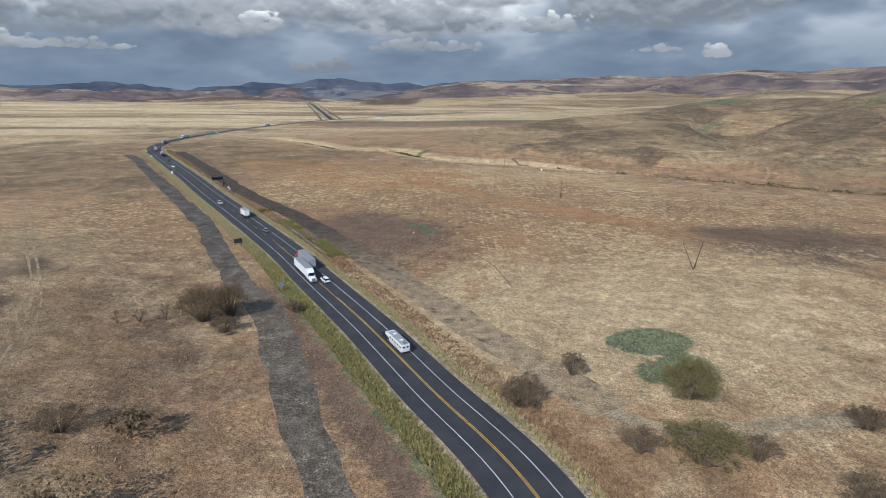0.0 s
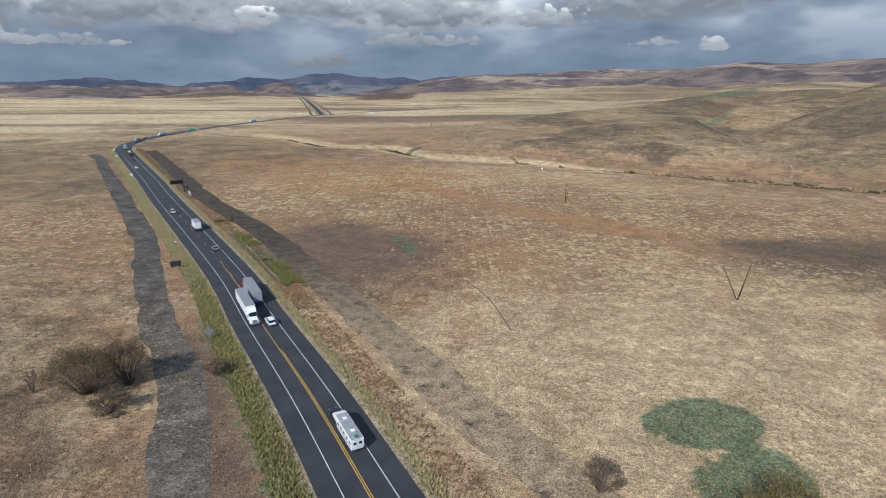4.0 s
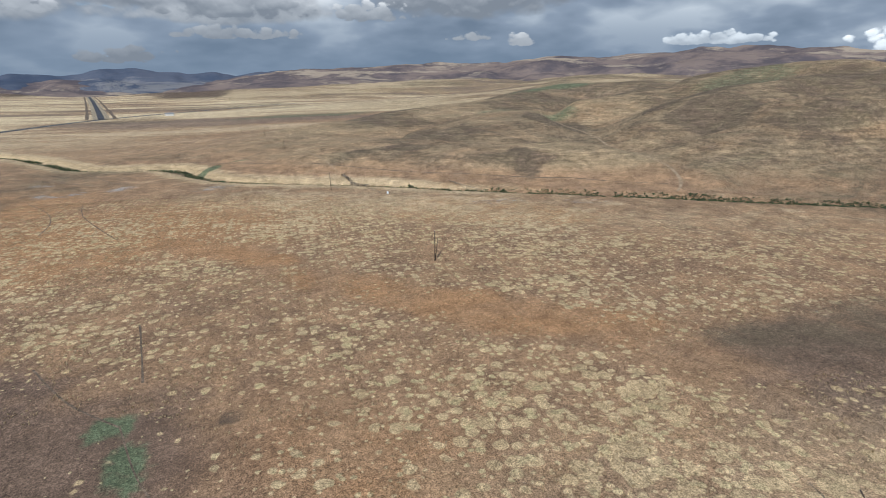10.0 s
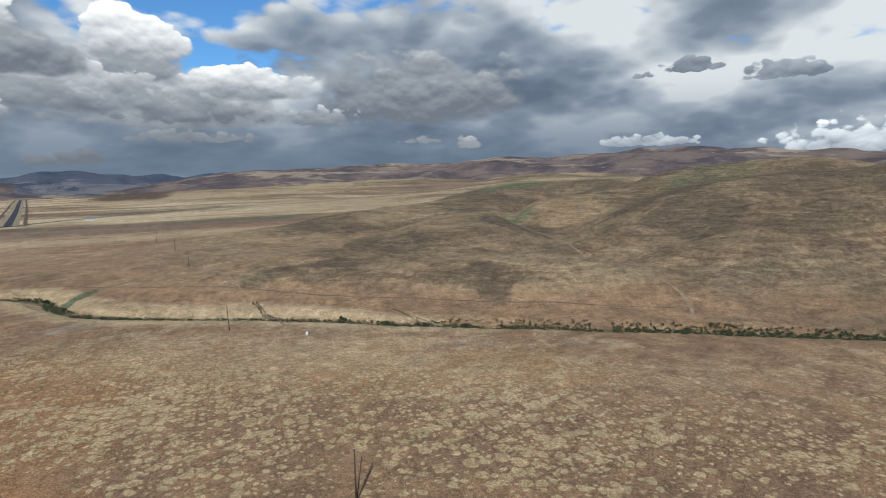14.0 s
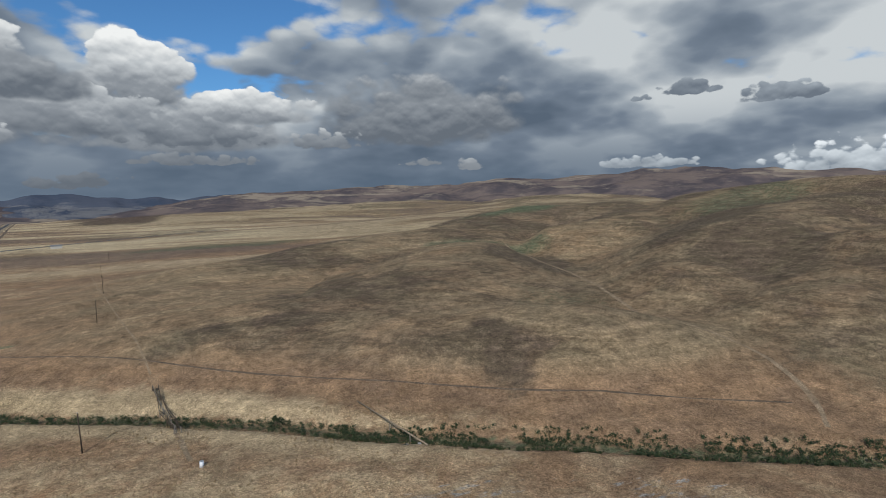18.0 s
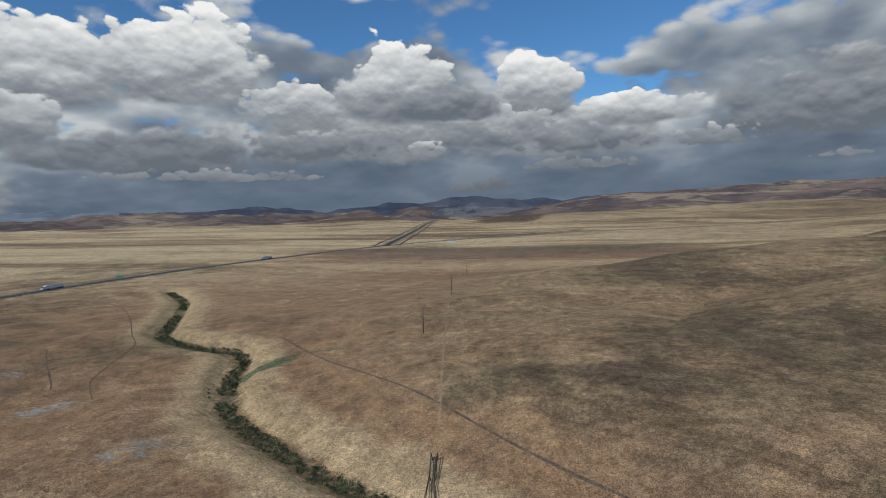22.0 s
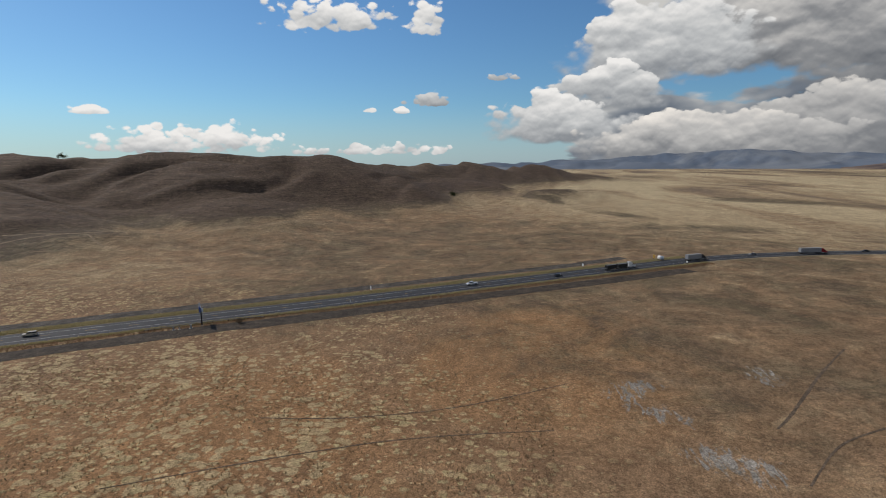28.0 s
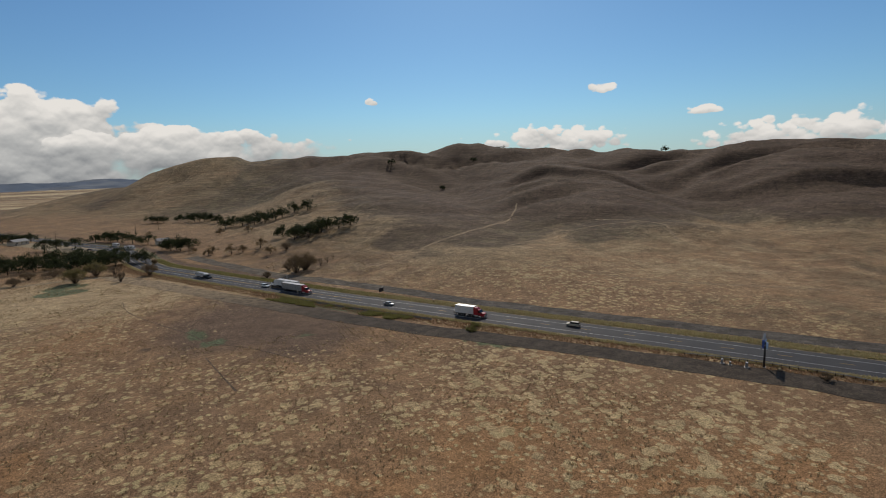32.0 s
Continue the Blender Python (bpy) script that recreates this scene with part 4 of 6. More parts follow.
def leaf_mesh(name, centres, radii, count, size, mat, rng, flat=0.8, hollow=0.35):
    """Leaves in clumps: quads of many turns spread through balls."""
    c = np.repeat(np.array(centres), count, 0)
    r = np.repeat(np.array(radii), count)
    v = rng.normal(size=(len(c), 3))
    v /= np.linalg.norm(v, axis=1)[:, None]
    c = c + v * (r * (hollow + (1 - hollow) * rng.random(len(c))) ** 1.0)[:, None] * (1, 1, flat)
    a = rng.normal(size=(len(c), 3))
    a /= np.linalg.norm(a, axis=1)[:, None]
    b = np.cross(a, rng.normal(size=(len(c), 3)))
    b /= np.maximum(np.linalg.norm(b, axis=1), 1e-6)[:, None]
    s = size * (0.6 + 0.8 * rng.random(len(c)))[:, None]
    quad = np.stack([c - a * s, c - b * s * 0.6, c + a * s, c + b * s * 0.6], 1).reshape(-1, 3)
    me = bpy.data.meshes.new(name)
    n = len(c)
    me.vertices.add(4 * n)
    me.vertices.foreach_set("co", quad.ravel())
    me.loops.add(4 * n)
    me.loops.foreach_set("vertex_index", np.arange(4 * n))
    me.polygons.add(n)
    me.polygons.foreach_set("loop_start", np.arange(0, 4 * n, 4))
    me.polygons.foreach_set("loop_total", np.full(n, 4))
    me.update()
    me.materials.append(mat)
    return me


def tuft_mesh(name, px, py, heights, mat, rng, blades=5, spread=0.35):
    """Grass tufts on the land, each of a few leaning blades."""
    n = len(px)
    z = ground_z(px, py)
    x, y, z, h = (np.repeat(a, blades) for a in (px, py, z, heights))
    t, lean = rng.random(n * blades) * 2 * math.pi, rng.random(n * blades) * 0.9
    cx, cy = np.cos(t), np.sin(t)
    w = h * 0.30
    base = np.stack([x + cx * spread * h, y + cy * spread * h, z - 0.05], 1)
    side = np.stack([-cy * w, cx * w, 0 * w], 1)
    tip = base + np.stack([cx * lean * h, cy * lean * h, h * (0.7 + 0.5 * rng.random(n * blades))], 1)
    tri = np.stack([base - side, base + side, tip], 1).reshape(-1, 3)
    m = n * blades
    me = bpy.data.meshes.new(name)
    me.vertices.add(3 * m)
    me.vertices.foreach_set("co", tri.ravel())
    me.loops.add(3 * m)
    me.loops.foreach_set("vertex_index", np.arange(3 * m))
    me.polygons.add(m)
    me.polygons.foreach_set("loop_start", np.arange(0, 3 * m, 3))
    me.polygons.foreach_set("loop_total", np.full(m, 3))
    me.update()
    me.materials.append(mat)
    return me


RNG = np.random.default_rng(7)
ROAD_XY, ROAD_WAY = along(ROAD, 2.0)


def on_road(y, offset, northward=True):
    """The place beside the middle line at that y, and the turn of what drives there."""
    i = int(np.argmin(np.abs(ROAD_XY[:, 1] - y)))
    (x, yy), (wx, wy) = ROAD_XY[i], ROAD_WAY[i]
    turn = math.degrees(math.atan2(-wx, wy)) + (0 if northward else 180)
    return x + wy * offset, yy - wx * offset, gz(x, yy) + 0.19, turn


# ---- graded strips, tracks and painted lines ----
FAINT = [(150, 30), (120, 26), (98, 22), (76, 19), (54, 17), (38, 14), (27, 16), (19, 22), (10, 35)]
STRIP_EAST = [(21, 20), (10, 37), (-4, 58), (-24, 91), (-42, 121), (-58, 147), (-92, 199), (-147, 272), (-215, 378),
              (-272, 464), (-300, 506)]
STRIP_WEST = [(-18, -40), (-33, -1), (-38, 9.5), (-45, 24), (-53, 43), (-65, 70), (-85, 99), (-111, 144), (-136, 187), (-187, 262), (-228, 322), (-272, 385), (-305, 436), (-338, 476)]
tagged(ribbon("pavement", FAINT, -2.6, 2.8, 0.045, TRACK_OLD, 2.0, ragged=1.6, seed=13), "faint grey-green dirt track in dry grass", "track", kind="structure")
tagged(ribbon("pavement", STRIP_EAST, -4.8, 6.2, 0.05, GRAVEL, 3.0, ragged=1.5, seed=11), "dark graded soil strip beside the highway", "dirt strip", kind="structure")
tagged(ribbon("pavement", STRIP_WEST, -4.7, 4.3, 0.05, GRAVEL_WEST, 3.0, ragged=1.6, seed=15), "dark graded soil strip beside the highway", "dirt strip", kind="structure")
for pts, w, mat, label in (
        ([(-25, 200), (-32, 233)], 0.28, RUT, "narrow dark cattle trail in dry grass"),
        ([(-26, 184), (-20, 168), (-13, 155), (0, 130), (6, 113), (9, 95)], 0.15, RUT, "narrow dark cattle trail in dry grass"),
        ([(-26, 184), (-38, 196), (-50, 214)], 0.22, RUT, "narrow dark cattle trail in dry grass"),
        ([(-276, 641), (-233, 623), (-190, 590), (-150, 553), (-128, 533), (-109, 502), (-97, 483), (-79, 468)], 0.3, RUT, "dark eroded cattle trail by the creek"),
        ([(-164, 518), (-141, 500), (-113, 480), (-103, 472)], 0.36, RUT, "dark eroded gully in dry grass"),
        ([(-65, 526), (-56, 509), (-51, 492), (-36, 474), (-28, 466)], 0.28, RUT, "narrow trail along the creek bank"),
        ([(-93, 347), (-96, 370), (-106, 397), (-124, 425)], 0.22, RUT, "narrow dark cattle trail in dry grass"),
        ([(-60, 330), (-85, 380), (-96, 420)], 0.2, RUT, "narrow dark cattle trail in dry grass"),
        ([(46, 462), (36, 500), (20, 560), (0, 640), (-30, 770), (-43, 829)], 0.32, TRACK, "pale service track beside the pole line"),
        ([(63, 388), (58, 409)], 0.6, TRACK, "pale service track beside the pole line"),
        ([(165, 770), (195, 800), (230, 830), (262, 862)], 1.4, TRACK, "pale worn track over the hill"),
        ([(224, 337), (238, 352), (246, 372), (247, 410), (262, 470), (290, 540), (305, 600), (322, 668), (330, 720)], 0.9, TRACK, "pale gully bed on the hillside"),
        ([(-60, 553), (-15, 515), (31, 483), (72, 451), (108, 427), (156, 394), (187, 376), (229, 351)], 0.38, RUT, "dark trail along the foot of the hill"),
        ([(-101, 19), (-113, 42), (-131, 70), (-178, 130), (-231, 199), (-272, 243)], 0.35, TRACK, "pale wheel rut in dry grass"),
        ([(-103, 18), (-115, 41), (-133, 69), (-180, 129), (-233, 198), (-274, 242)], 0.35, TRACK, "pale wheel rut in dry grass"),
        ([(-190, 100), (-250, 70), (-330, 90), (-420, 170)], 0.7, TRACK, "pale worn track along the hill foot"),
        ([(-300, 130), (-310, 115), (-322, 96), (-318, 70), (-300, 50)], 0.9, TRACK, "pale gully bed on the hillside"),
        ([(-150, 70), (-200, 40), (-260, -10), (-300, -60)], 0.9, TRACK, "pale track climbing the hill"),
):
    tagged(ribbon("pavement", pts, -w, w, 0.04, mat, 2.5, ragged=w * 0.7, seed=int(abs(pts[0][0])) + 3, thick=0.15), label, "track", kind="structure")


def road_dashes(offset, lo, hi, length, gap, name):
    s, k = 0.0, 0
    d = np.r_[0, np.cumsum(np.hypot(*np.diff(ROAD_XY, axis=0).T))]
    while s < d[-1] - length:
        a, b = (np.array([np.interp(v, d, ROAD_XY[:, i]) for i in (0, 1)]) for v in (s, s + length))
        if lo < a[1] < hi:
            w = (b - a) / np.linalg.norm(b - a)
            side = np.array([w[1], -w[0]])
            za, zb = (gz(*p) + 0.225 for p in (a, b))
            c = [(*(p + side * (offset + e)), z) for p, z in ((a, za), (b, zb)) for e in (-0.08, 0.08)]
            low = [(x, y, z - 0.02) for x, y, z in c]
            me = bpy.data.meshes.new(name)
            me.from_pydata(c + low, [], [(0, 1, 3, 2), (4, 6, 7, 5), (0, 4, 5, 1), (2, 3, 7, 6), (0, 2, 6, 4), (1, 5, 7, 3)])
            part(name, me, YELLOW_LINE, road)
        s += length + gap


ribbon("centre_line", [p for p in zip(*along(ROAD[:13], 4.0)[0].T) if p[1] < 150], -0.26, -0.1, 0.222, YELLOW_LINE, 4.0, part_of=road, thick=0.02)
ribbon("centre_line", [p for p in zip(*along(ROAD[:12], 4.0)[0].T) if p[1] < 84], 0.1, 0.26, 0.222, YELLOW_LINE, 4.0, part_of=road, thick=0.02)
road_dashes(0.18, 88, 150, 3.6, 11.0, "centre_dash")
road_dashes(0.0, 150, 760, 3.6, 11.0, "centre_dash")

# ---- poles, signs and fences ----
POLE = wood_material("weathered_pole_wood", (0.050, 0.036, 0.026), (0.095, 0.070, 0.050))
GREY_WOOD = wood_material("grey_weathered_wood", (0.16, 0.13, 0.10), (0.26, 0.22, 0.17))
STEEL = plain("galvanised_steel", (0.42, 0.43, 0.44), 0.45, 0.8)
DARK_STEEL = plain("dark_painted_steel", (0.045, 0.045, 0.05), 0.5, 0.3)
SIGN_BACK = plain("aluminium_sign_back", (0.36, 0.37, 0.38), 0.5, 0.6)
BLACK_PANEL = plain("black_display_panel", (0.012, 0.012, 0.014), 0.35)
BLUE_PAINT = plain("blue_painted_steel", (0.05, 0.12, 0.42), 0.45)
GREEN_SIGN = plain("green_highway_sign", (0.02, 0.17, 0.10), 0.5)
CONCRETE = plain("pale_concrete", (0.42, 0.40, 0.36), 0.85)
PIPE = plain("rusty_pale_pipe", (0.34, 0.26, 0.17), 0.6, 0.2, vary=0.25)
WHITE = plain("white_paint", (0.76, 0.77, 0.77), 0.4, vary=0.05)


def utility_pole(x, y, high, strut=None, lean=(0, 0)):
    z = gz(x, y)
    p = thing("utility_pole", "bare dark wooden pole standing in dry grass" if not strut else "bare dark wooden pole with a leaning strut in dry grass",
              "pole", x, y, z - 0.3, group="pole line")
    part("shaft", rod((0, 0, 0), (lean[0], lean[1], high), 0.20, 0.13, 10), POLE, p, smooth_it=True)
    part("cap", rod((lean[0], lean[1], high - 0.02), (lean[0], lean[1], high + 0.06), 0.15, 0.09, 10), STEEL, p)
    if strut:
        part("strut", rod((strut[0] * 0.05, strut[1] * 0.05, 0.2), (strut[0], strut[1], strut[2]), 0.15, 0.11, 8), POLE, p, smooth_it=True)
    return p


utility_pole(79.6, 117.4, 11.6, (-2.6, 6.0, 9.0), (1.8, -1.0))
utility_pole(57.8, 260.6, 11.4, (2.2, 3.5, 7.6))
utility_pole(36.3, 404.6, 11.2, None, (-0.5, 0.2))
utility_pole(14, 546, 12)
utility_pole(-1, 646, 12)
utility_pole(-30, 800, 12)
utility_pole(-58, 1000, 12)


def post_sign(x, y, turn, wide, high, clear, label, mat=SIGN_BACK, posts=2, diamond=False):
    s = thing("road_sign", label, "road sign", x, y, gz(x, y), turn, group="signs beside the highway")
    for k in range(posts):
        u = 0 if posts == 1 else (k - 0.5) * wide * 0.62
        part("post", box(u, 0.06, -0.2, 0.1, 0.1, clear + high * 0.8), POLE, s)
    if diamond:
        part("panel", box(0, 0, clear, wide * 0.78, 0.03, wide * 0.78, 0.0, turn=Matrix.Rotation(radians(45), 4, "Y")), mat, s)
    else:
        part("panel", box(0, 0, clear, wide, 0.03, high, 0.01), mat, s)
    return s


x, y, _, turn = on_road(95, -13.5)
post_sign(x, y, turn, 2.2, 1.9, 1.5, "grey-backed diamond warning sign on two wooden posts", diamond=True)
for yy, off, w, h, c, lab in ((330, 9.8, 1.6, 1.5, 1.5, "grey-backed sign on two posts beside the highway"),
                              (344, -9.6, 1.4, 1.8, 1.6, "pale sign on two posts beside the highway"),
                              (178, -10.0, 0.6, 0.6, 1.3, "small pale marker sign on posts"),
                              (452, -9.8, 1.5, 1.5, 1.5, "pale sign on two posts beside the highway"),
                              (500, -10.2, 1.6, 2.2, 1.4, "yellow warning sign on posts beside the highway"),
                              (505, 10.0, 1.2, 1.0, 1.4, "small white sign beside the highway")):
    x, y, _, turn = on_road(yy, off)
    post_sign(x, y, turn, w, h, c, lab, WHITE if "white" in lab or "pale" in lab else (YELLOW_LINE if "yellow" in lab else SIGN_BACK))
x, y, _, turn = on_road(748, 12)
post_sign(x, y, turn, 6.5, 2.8, 2.4, "large green highway sign on two posts", GREEN_SIGN)

# the message board on its cantilever, with the guard rail round its foot
x, y, _, turn = on_road(279, 12.6)
board = thing("message_board", "unlit black electronic message board cantilevered from a dark steel post", "message board", x, y, gz(x, y), turn)
part("post", rod((0, 0, -0.2), (0, 0, 7.2), 0.28, 0.24, 12), DARK_STEEL, board, smooth_it=True)
part("base_plate", box(0, 0, 0, 1.0, 1.0, 0.18, 0.03), CONCRETE, board)
part("arm", box(-2.6, 0, 6.2, 6.2, 0.3, 0.3, 0.04), STEEL, board)
panel = part("display", box(-3.6, -0.45, 5.4, 7.2, 0.55, 2.3, 0.05), DARK_STEEL, board)
part("screen", box(-3.6, -0.75, 5.65, 6.7, 0.04, 1.8), BLACK_PANEL, panel, "unlit black screen")
part("end_cap", box(0.12, -0.45, 5.4, 0.24, 0.6, 2.3, 0.04), BLUE_PAINT, panel, "blue painted end cap")
part("back_door", box(-3.6, -0.14, 5.6, 6.4, 0.05, 1.9), SIGN_BACK, panel)
part("catwalk", box(-3.6, 0.35, 5.2, 6.8, 0.7, 0.06), STEEL, board)
for k in range(6):
    part("catwalk_post", box(-6.6 + k * 1.2, 0.68, 5.2, 0.05, 0.05, 1.0), STEEL, board)

rail_pts = [(on_road(yy, off)[0], on_road(yy, off)[1]) for yy, off in ((262, 11.8), (270, 10.6), (278, 10.2), (286, 10.4), (294, 11.0), (300, 12.2))]
ro, rw = along(rail_pts, 1.9)
gx, gy = ro[len(ro) // 2]
rail = thing("guard_rail", "grey steel guard rail on dark posts round the message board", "guard rail", gx, gy, gz(gx, gy))
for k in range(len(ro)):
    a = Vector((ro[k][0] - gx, ro[k][1] - gy, gz(*ro[k]) - gz(gx, gy)))
    part("post", box(a.x, a.y, a.z - 0.2, 0.18, 0.2, 0.95), POLE, rail)
    if k + 1 < len(ro):
        b = Vector((ro[k + 1][0] - gx, ro[k + 1][1] - gy, gz(*ro[k + 1]) - gz(gx, gy)))
        d = b - a
        m = Matrix.Rotation(math.atan2(d.y, d.x), 4, "Z")
        part("beam", box((a.x + b.x) / 2, (a.y + b.y) / 2, a.z + 0.48, d.length + 0.05, 0.08, 0.3, 0.03, turn=m), STEEL, rail)
for yy, off, s in ((271, 14.2, 0.8), (273, 14.6, 0.6), (277, 14.6, 0.9)):
    x, y, _, turn = on_road(yy, off)
    c = thing("electrical_cabinet", "small pale metal control cabinet on a concrete pad", "cabinet", x, y, gz(x, y), turn, group="control cabinets")
    part("pad", box(0, 0, -0.1, s + 0.5, s + 0.4, 0.2, 0.02), CONCRETE, c)
    part("body", box(0, 0, 0.1, s, s * 0.7, s * 1.5, 0.03), SIGN_BACK, c)
    part("door", box(0, -s * 0.36, 0.18, s * 0.85, 0.03, s * 1.3), WHITE, c)

# flood fence of leaning timbers over the creek, and the pipe
fence_pts = [(48.5, 449), (50.6, 441), (52.6, 433), (55, 424), (57, 416), (58.3, 409)]
fence = thing("creek_fence", "tangle of grey wooden fence rails sagging across the creek", "fence", 53, 430, 0)
for row in (-0.9, 0.0, 1.0):
    last = None
    for k, (px, py) in enumerate(fence_pts):
        j = RNG.uniform(-0.35, 0.35, 2)
        bx, by = px - 53 + row + j[0], py - 430 + j[1]
        bz = gz(px + row, py)
        tip = (bx + RNG.uniform(-0.5, 0.5), by + RNG.uniform(-0.4, 0.4), max(bz, -2.2) + RNG.uniform(1.5, 2.6))
        part("post", rod((bx, by, bz - 0.4), tip, 0.19, 0.15, 6), GREY_WOOD if k % 3 == 2 else POLE, fence)
        if last:
            for f in (0.9, 0.5):
                part("rail", rod([a * f + b * (1 - f) for a, b in zip(last[1], last[0])], [a * f + b * (1 - f) for a, b in zip(tip, (bx, by, bz))], 0.12, 0.10, 6), POLE if row else GREY_WOOD, fence)
        last = ((bx, by, bz), tip)
pipe = thing("irrigation_pipe", "long pale steel pipe on short props across the creek", "pipe", 115, 390, 0)
a, b = Vector((110.2 - 115, 409 - 390, gz(110.2, 409) + 0.5)), Vector((120.2 - 115, 371.5 - 390, gz(120.2, 371.5) + 0.45))
part("pipe", rod(a, b, 0.22, 0.22, 10), PIPE, pipe, smooth_it=True)
for f in (0.03, 0.22, 0.5, 0.78, 0.97):
    p = a.lerp(b, f)
    part("prop", box(p.x, p.y, gz(p.x + 115, p.y + 390) - 0.3, 0.22, 0.22, p.z - gz(p.x + 115, p.y + 390) + 0.2), GREY_WOOD, pipe)
for px, py in ((117.5, 381.5), (119.5, 376)):
    slab = thing("concrete_slab", "broken pale concrete slab in the creek bed", "slab", px, py, gz(px, py) + 0.0, RNG.uniform(0, 90), group="slabs by the pipe")
    part("slab", box(0, 0, -0.2, 2.0, 0.9, 0.5, 0.05), CONCRETE, slab)
t = thing("water_tank", "small white trough tank in dry grass", "tank", 65.6, 383.5, gz(65.6, 383.5))
part("tank", rod((0, 0, -0.1), (0, 0, 1.5), 0.55, 0.5, 14), WHITE, t, smooth_it=True)
part("lid", rod((0, 0, 1.5), (0, 0, 1.62), 0.56, 0.4, 14), STEEL, t)
part("pipe", rod((0.4, 0.2, 0), (0.8, 0.5, 0.9), 0.05, 0.05, 6), STEEL, t)
t = thing("storage_tank", "round white storage tank on a small trailer frame", "tank", -331, 498, gz(-331, 498), 40)
part("tank", rod((-1.6, 0, 1.6), (1.6, 0, 1.6), 1.25, 1.25, 16), WHITE, t, smooth_it=True)
part("frame", box(0.6, 0, 0.35, 5.2, 1.6, 0.22, 0.03), DARK_STEEL, t)
for sx in (-0.9, 0.9):
    for sy in (-0.85, 0.85):
        part("wheel", rod((sx, sy - 0.12, 0.38), (sx, sy + 0.12, 0.38), 0.38, 0.38, 12), BLACK_PANEL, t)
b = thing("warning_board", "dark square signboard seen from behind on two posts", "sign", -101, 143, gz(-101, 143), 35)
part("panel", box(0, 0, 1.0, 3.4, 0.08, 1.9, 0.02), DARK_STEEL, b)
for u in (-1.2, 1.2):
    part("post", box(u, 0.1, -0.2, 0.12, 0.12, 2.9), POLE, b)

# silt fence between the verge and the graded strip, and an orange marker
FABRIC = plain("grey_fence_fabric", (0.26, 0.25, 0.24), 0.8, vary=0.15)
ORANGE = plain("orange_plastic", (0.62, 0.13, 0.04), 0.5)
silt = thing("silt_fence", "low grey fabric silt fence on wooden stakes", "fence", -82, 165, 0)
so, sw = along([(-104, 196), (-92, 179), (-80, 161), (-70, 144), (-61, 130)], 3.0)
for k in range(len(so)):
    x0, y0 = so[k]
    z0 = gz(x0, y0)
    part("stake", box(x0 + 82, y0 - 165, z0 - 0.2, 0.05, 0.05, 1.1), GREY_WOOD, silt)
    if k + 1 < len(so):
        x1, y1 = so[k + 1]
        m = Matrix.Rotation(math.atan2(y1 - y0, x1 - x0), 4, "Z")
        part("fabric", box((x0 + x1) / 2 + 82, (y0 + y1) / 2 - 165, (z0 + gz(x1, y1)) / 2 - 0.05, math.hypot(x1 - x0, y1 - y0), 0.02, 0.75, turn=m), FABRIC, silt)
x, y, _, turn = on_road(112, 10.2)
m = thing("marker_bag", "bright orange plastic sack lying beside the road", "sack", x, y, gz(x, y), turn + 20)
part("sack", box(0, 0, -0.02, 1.3, 0.8, 0.4, 0.12), ORANGE, m)


# ---- vehicles on the highway ----
GLASS = plain("dark_vehicle_glass", (0.010, 0.013, 0.016), 0.08, spec=0.6, vary=0.02)
TYRE = plain("tyre_rubber", (0.018, 0.018, 0.018), 0.9)
RIM = plain("alloy_rim", (0.5, 0.5, 0.52), 0.3, 0.9)
RED_LAMP = plain("red_lamp_lens", (0.35, 0.02, 0.015), 0.25)
CLEAR_LAMP = plain("clear_lamp_lens", (0.75, 0.75, 0.72), 0.15)
PAINTS = {
    "white": plain("white_car_paint", (0.72, 0.73, 0.74), 0.25, vary=0.04), "silver": plain("silver_car_paint", (0.36, 0.37, 0.38), 0.3, 0.5),
    "black": plain("black_car_paint", (0.014, 0.014, 0.016), 0.25), "grey": plain("dark_grey_car_paint", (0.07, 0.075, 0.08), 0.3, 0.3),
    "red": plain("red_truck_paint", (0.36, 0.02, 0.03), 0.3), "dusty": plain("dusty_grey_trailer", (0.30, 0.31, 0.32), 0.55, vary=0.14, scale=1.2),
    "trailer": plain("white_trailer_skin", (0.66, 0.67, 0.68), 0.45, vary=0.07, scale=0.8), "tan": plain("pale_tan_paint", (0.52, 0.47, 0.38), 0.4),
    "tarp": plain("black_tarpaulin", (0.022, 0.022, 0.024), 0.7),
}


def wheel(parent, x, y, r, w=0.24):
    ob = part("wheel", rod((x - w / 2, y, r), (x + w / 2, y, r), r, r, 16), TYRE, parent, "black rubber tyre")
    s = 1 if x > 0 else -1
    part("rim", rod((x + s * w * 0.40, y, r), (x + s * (w / 2 + 0.012), y, r), r * 0.6, r * 0.52, 12), RIM, ob, "pale metal rim")


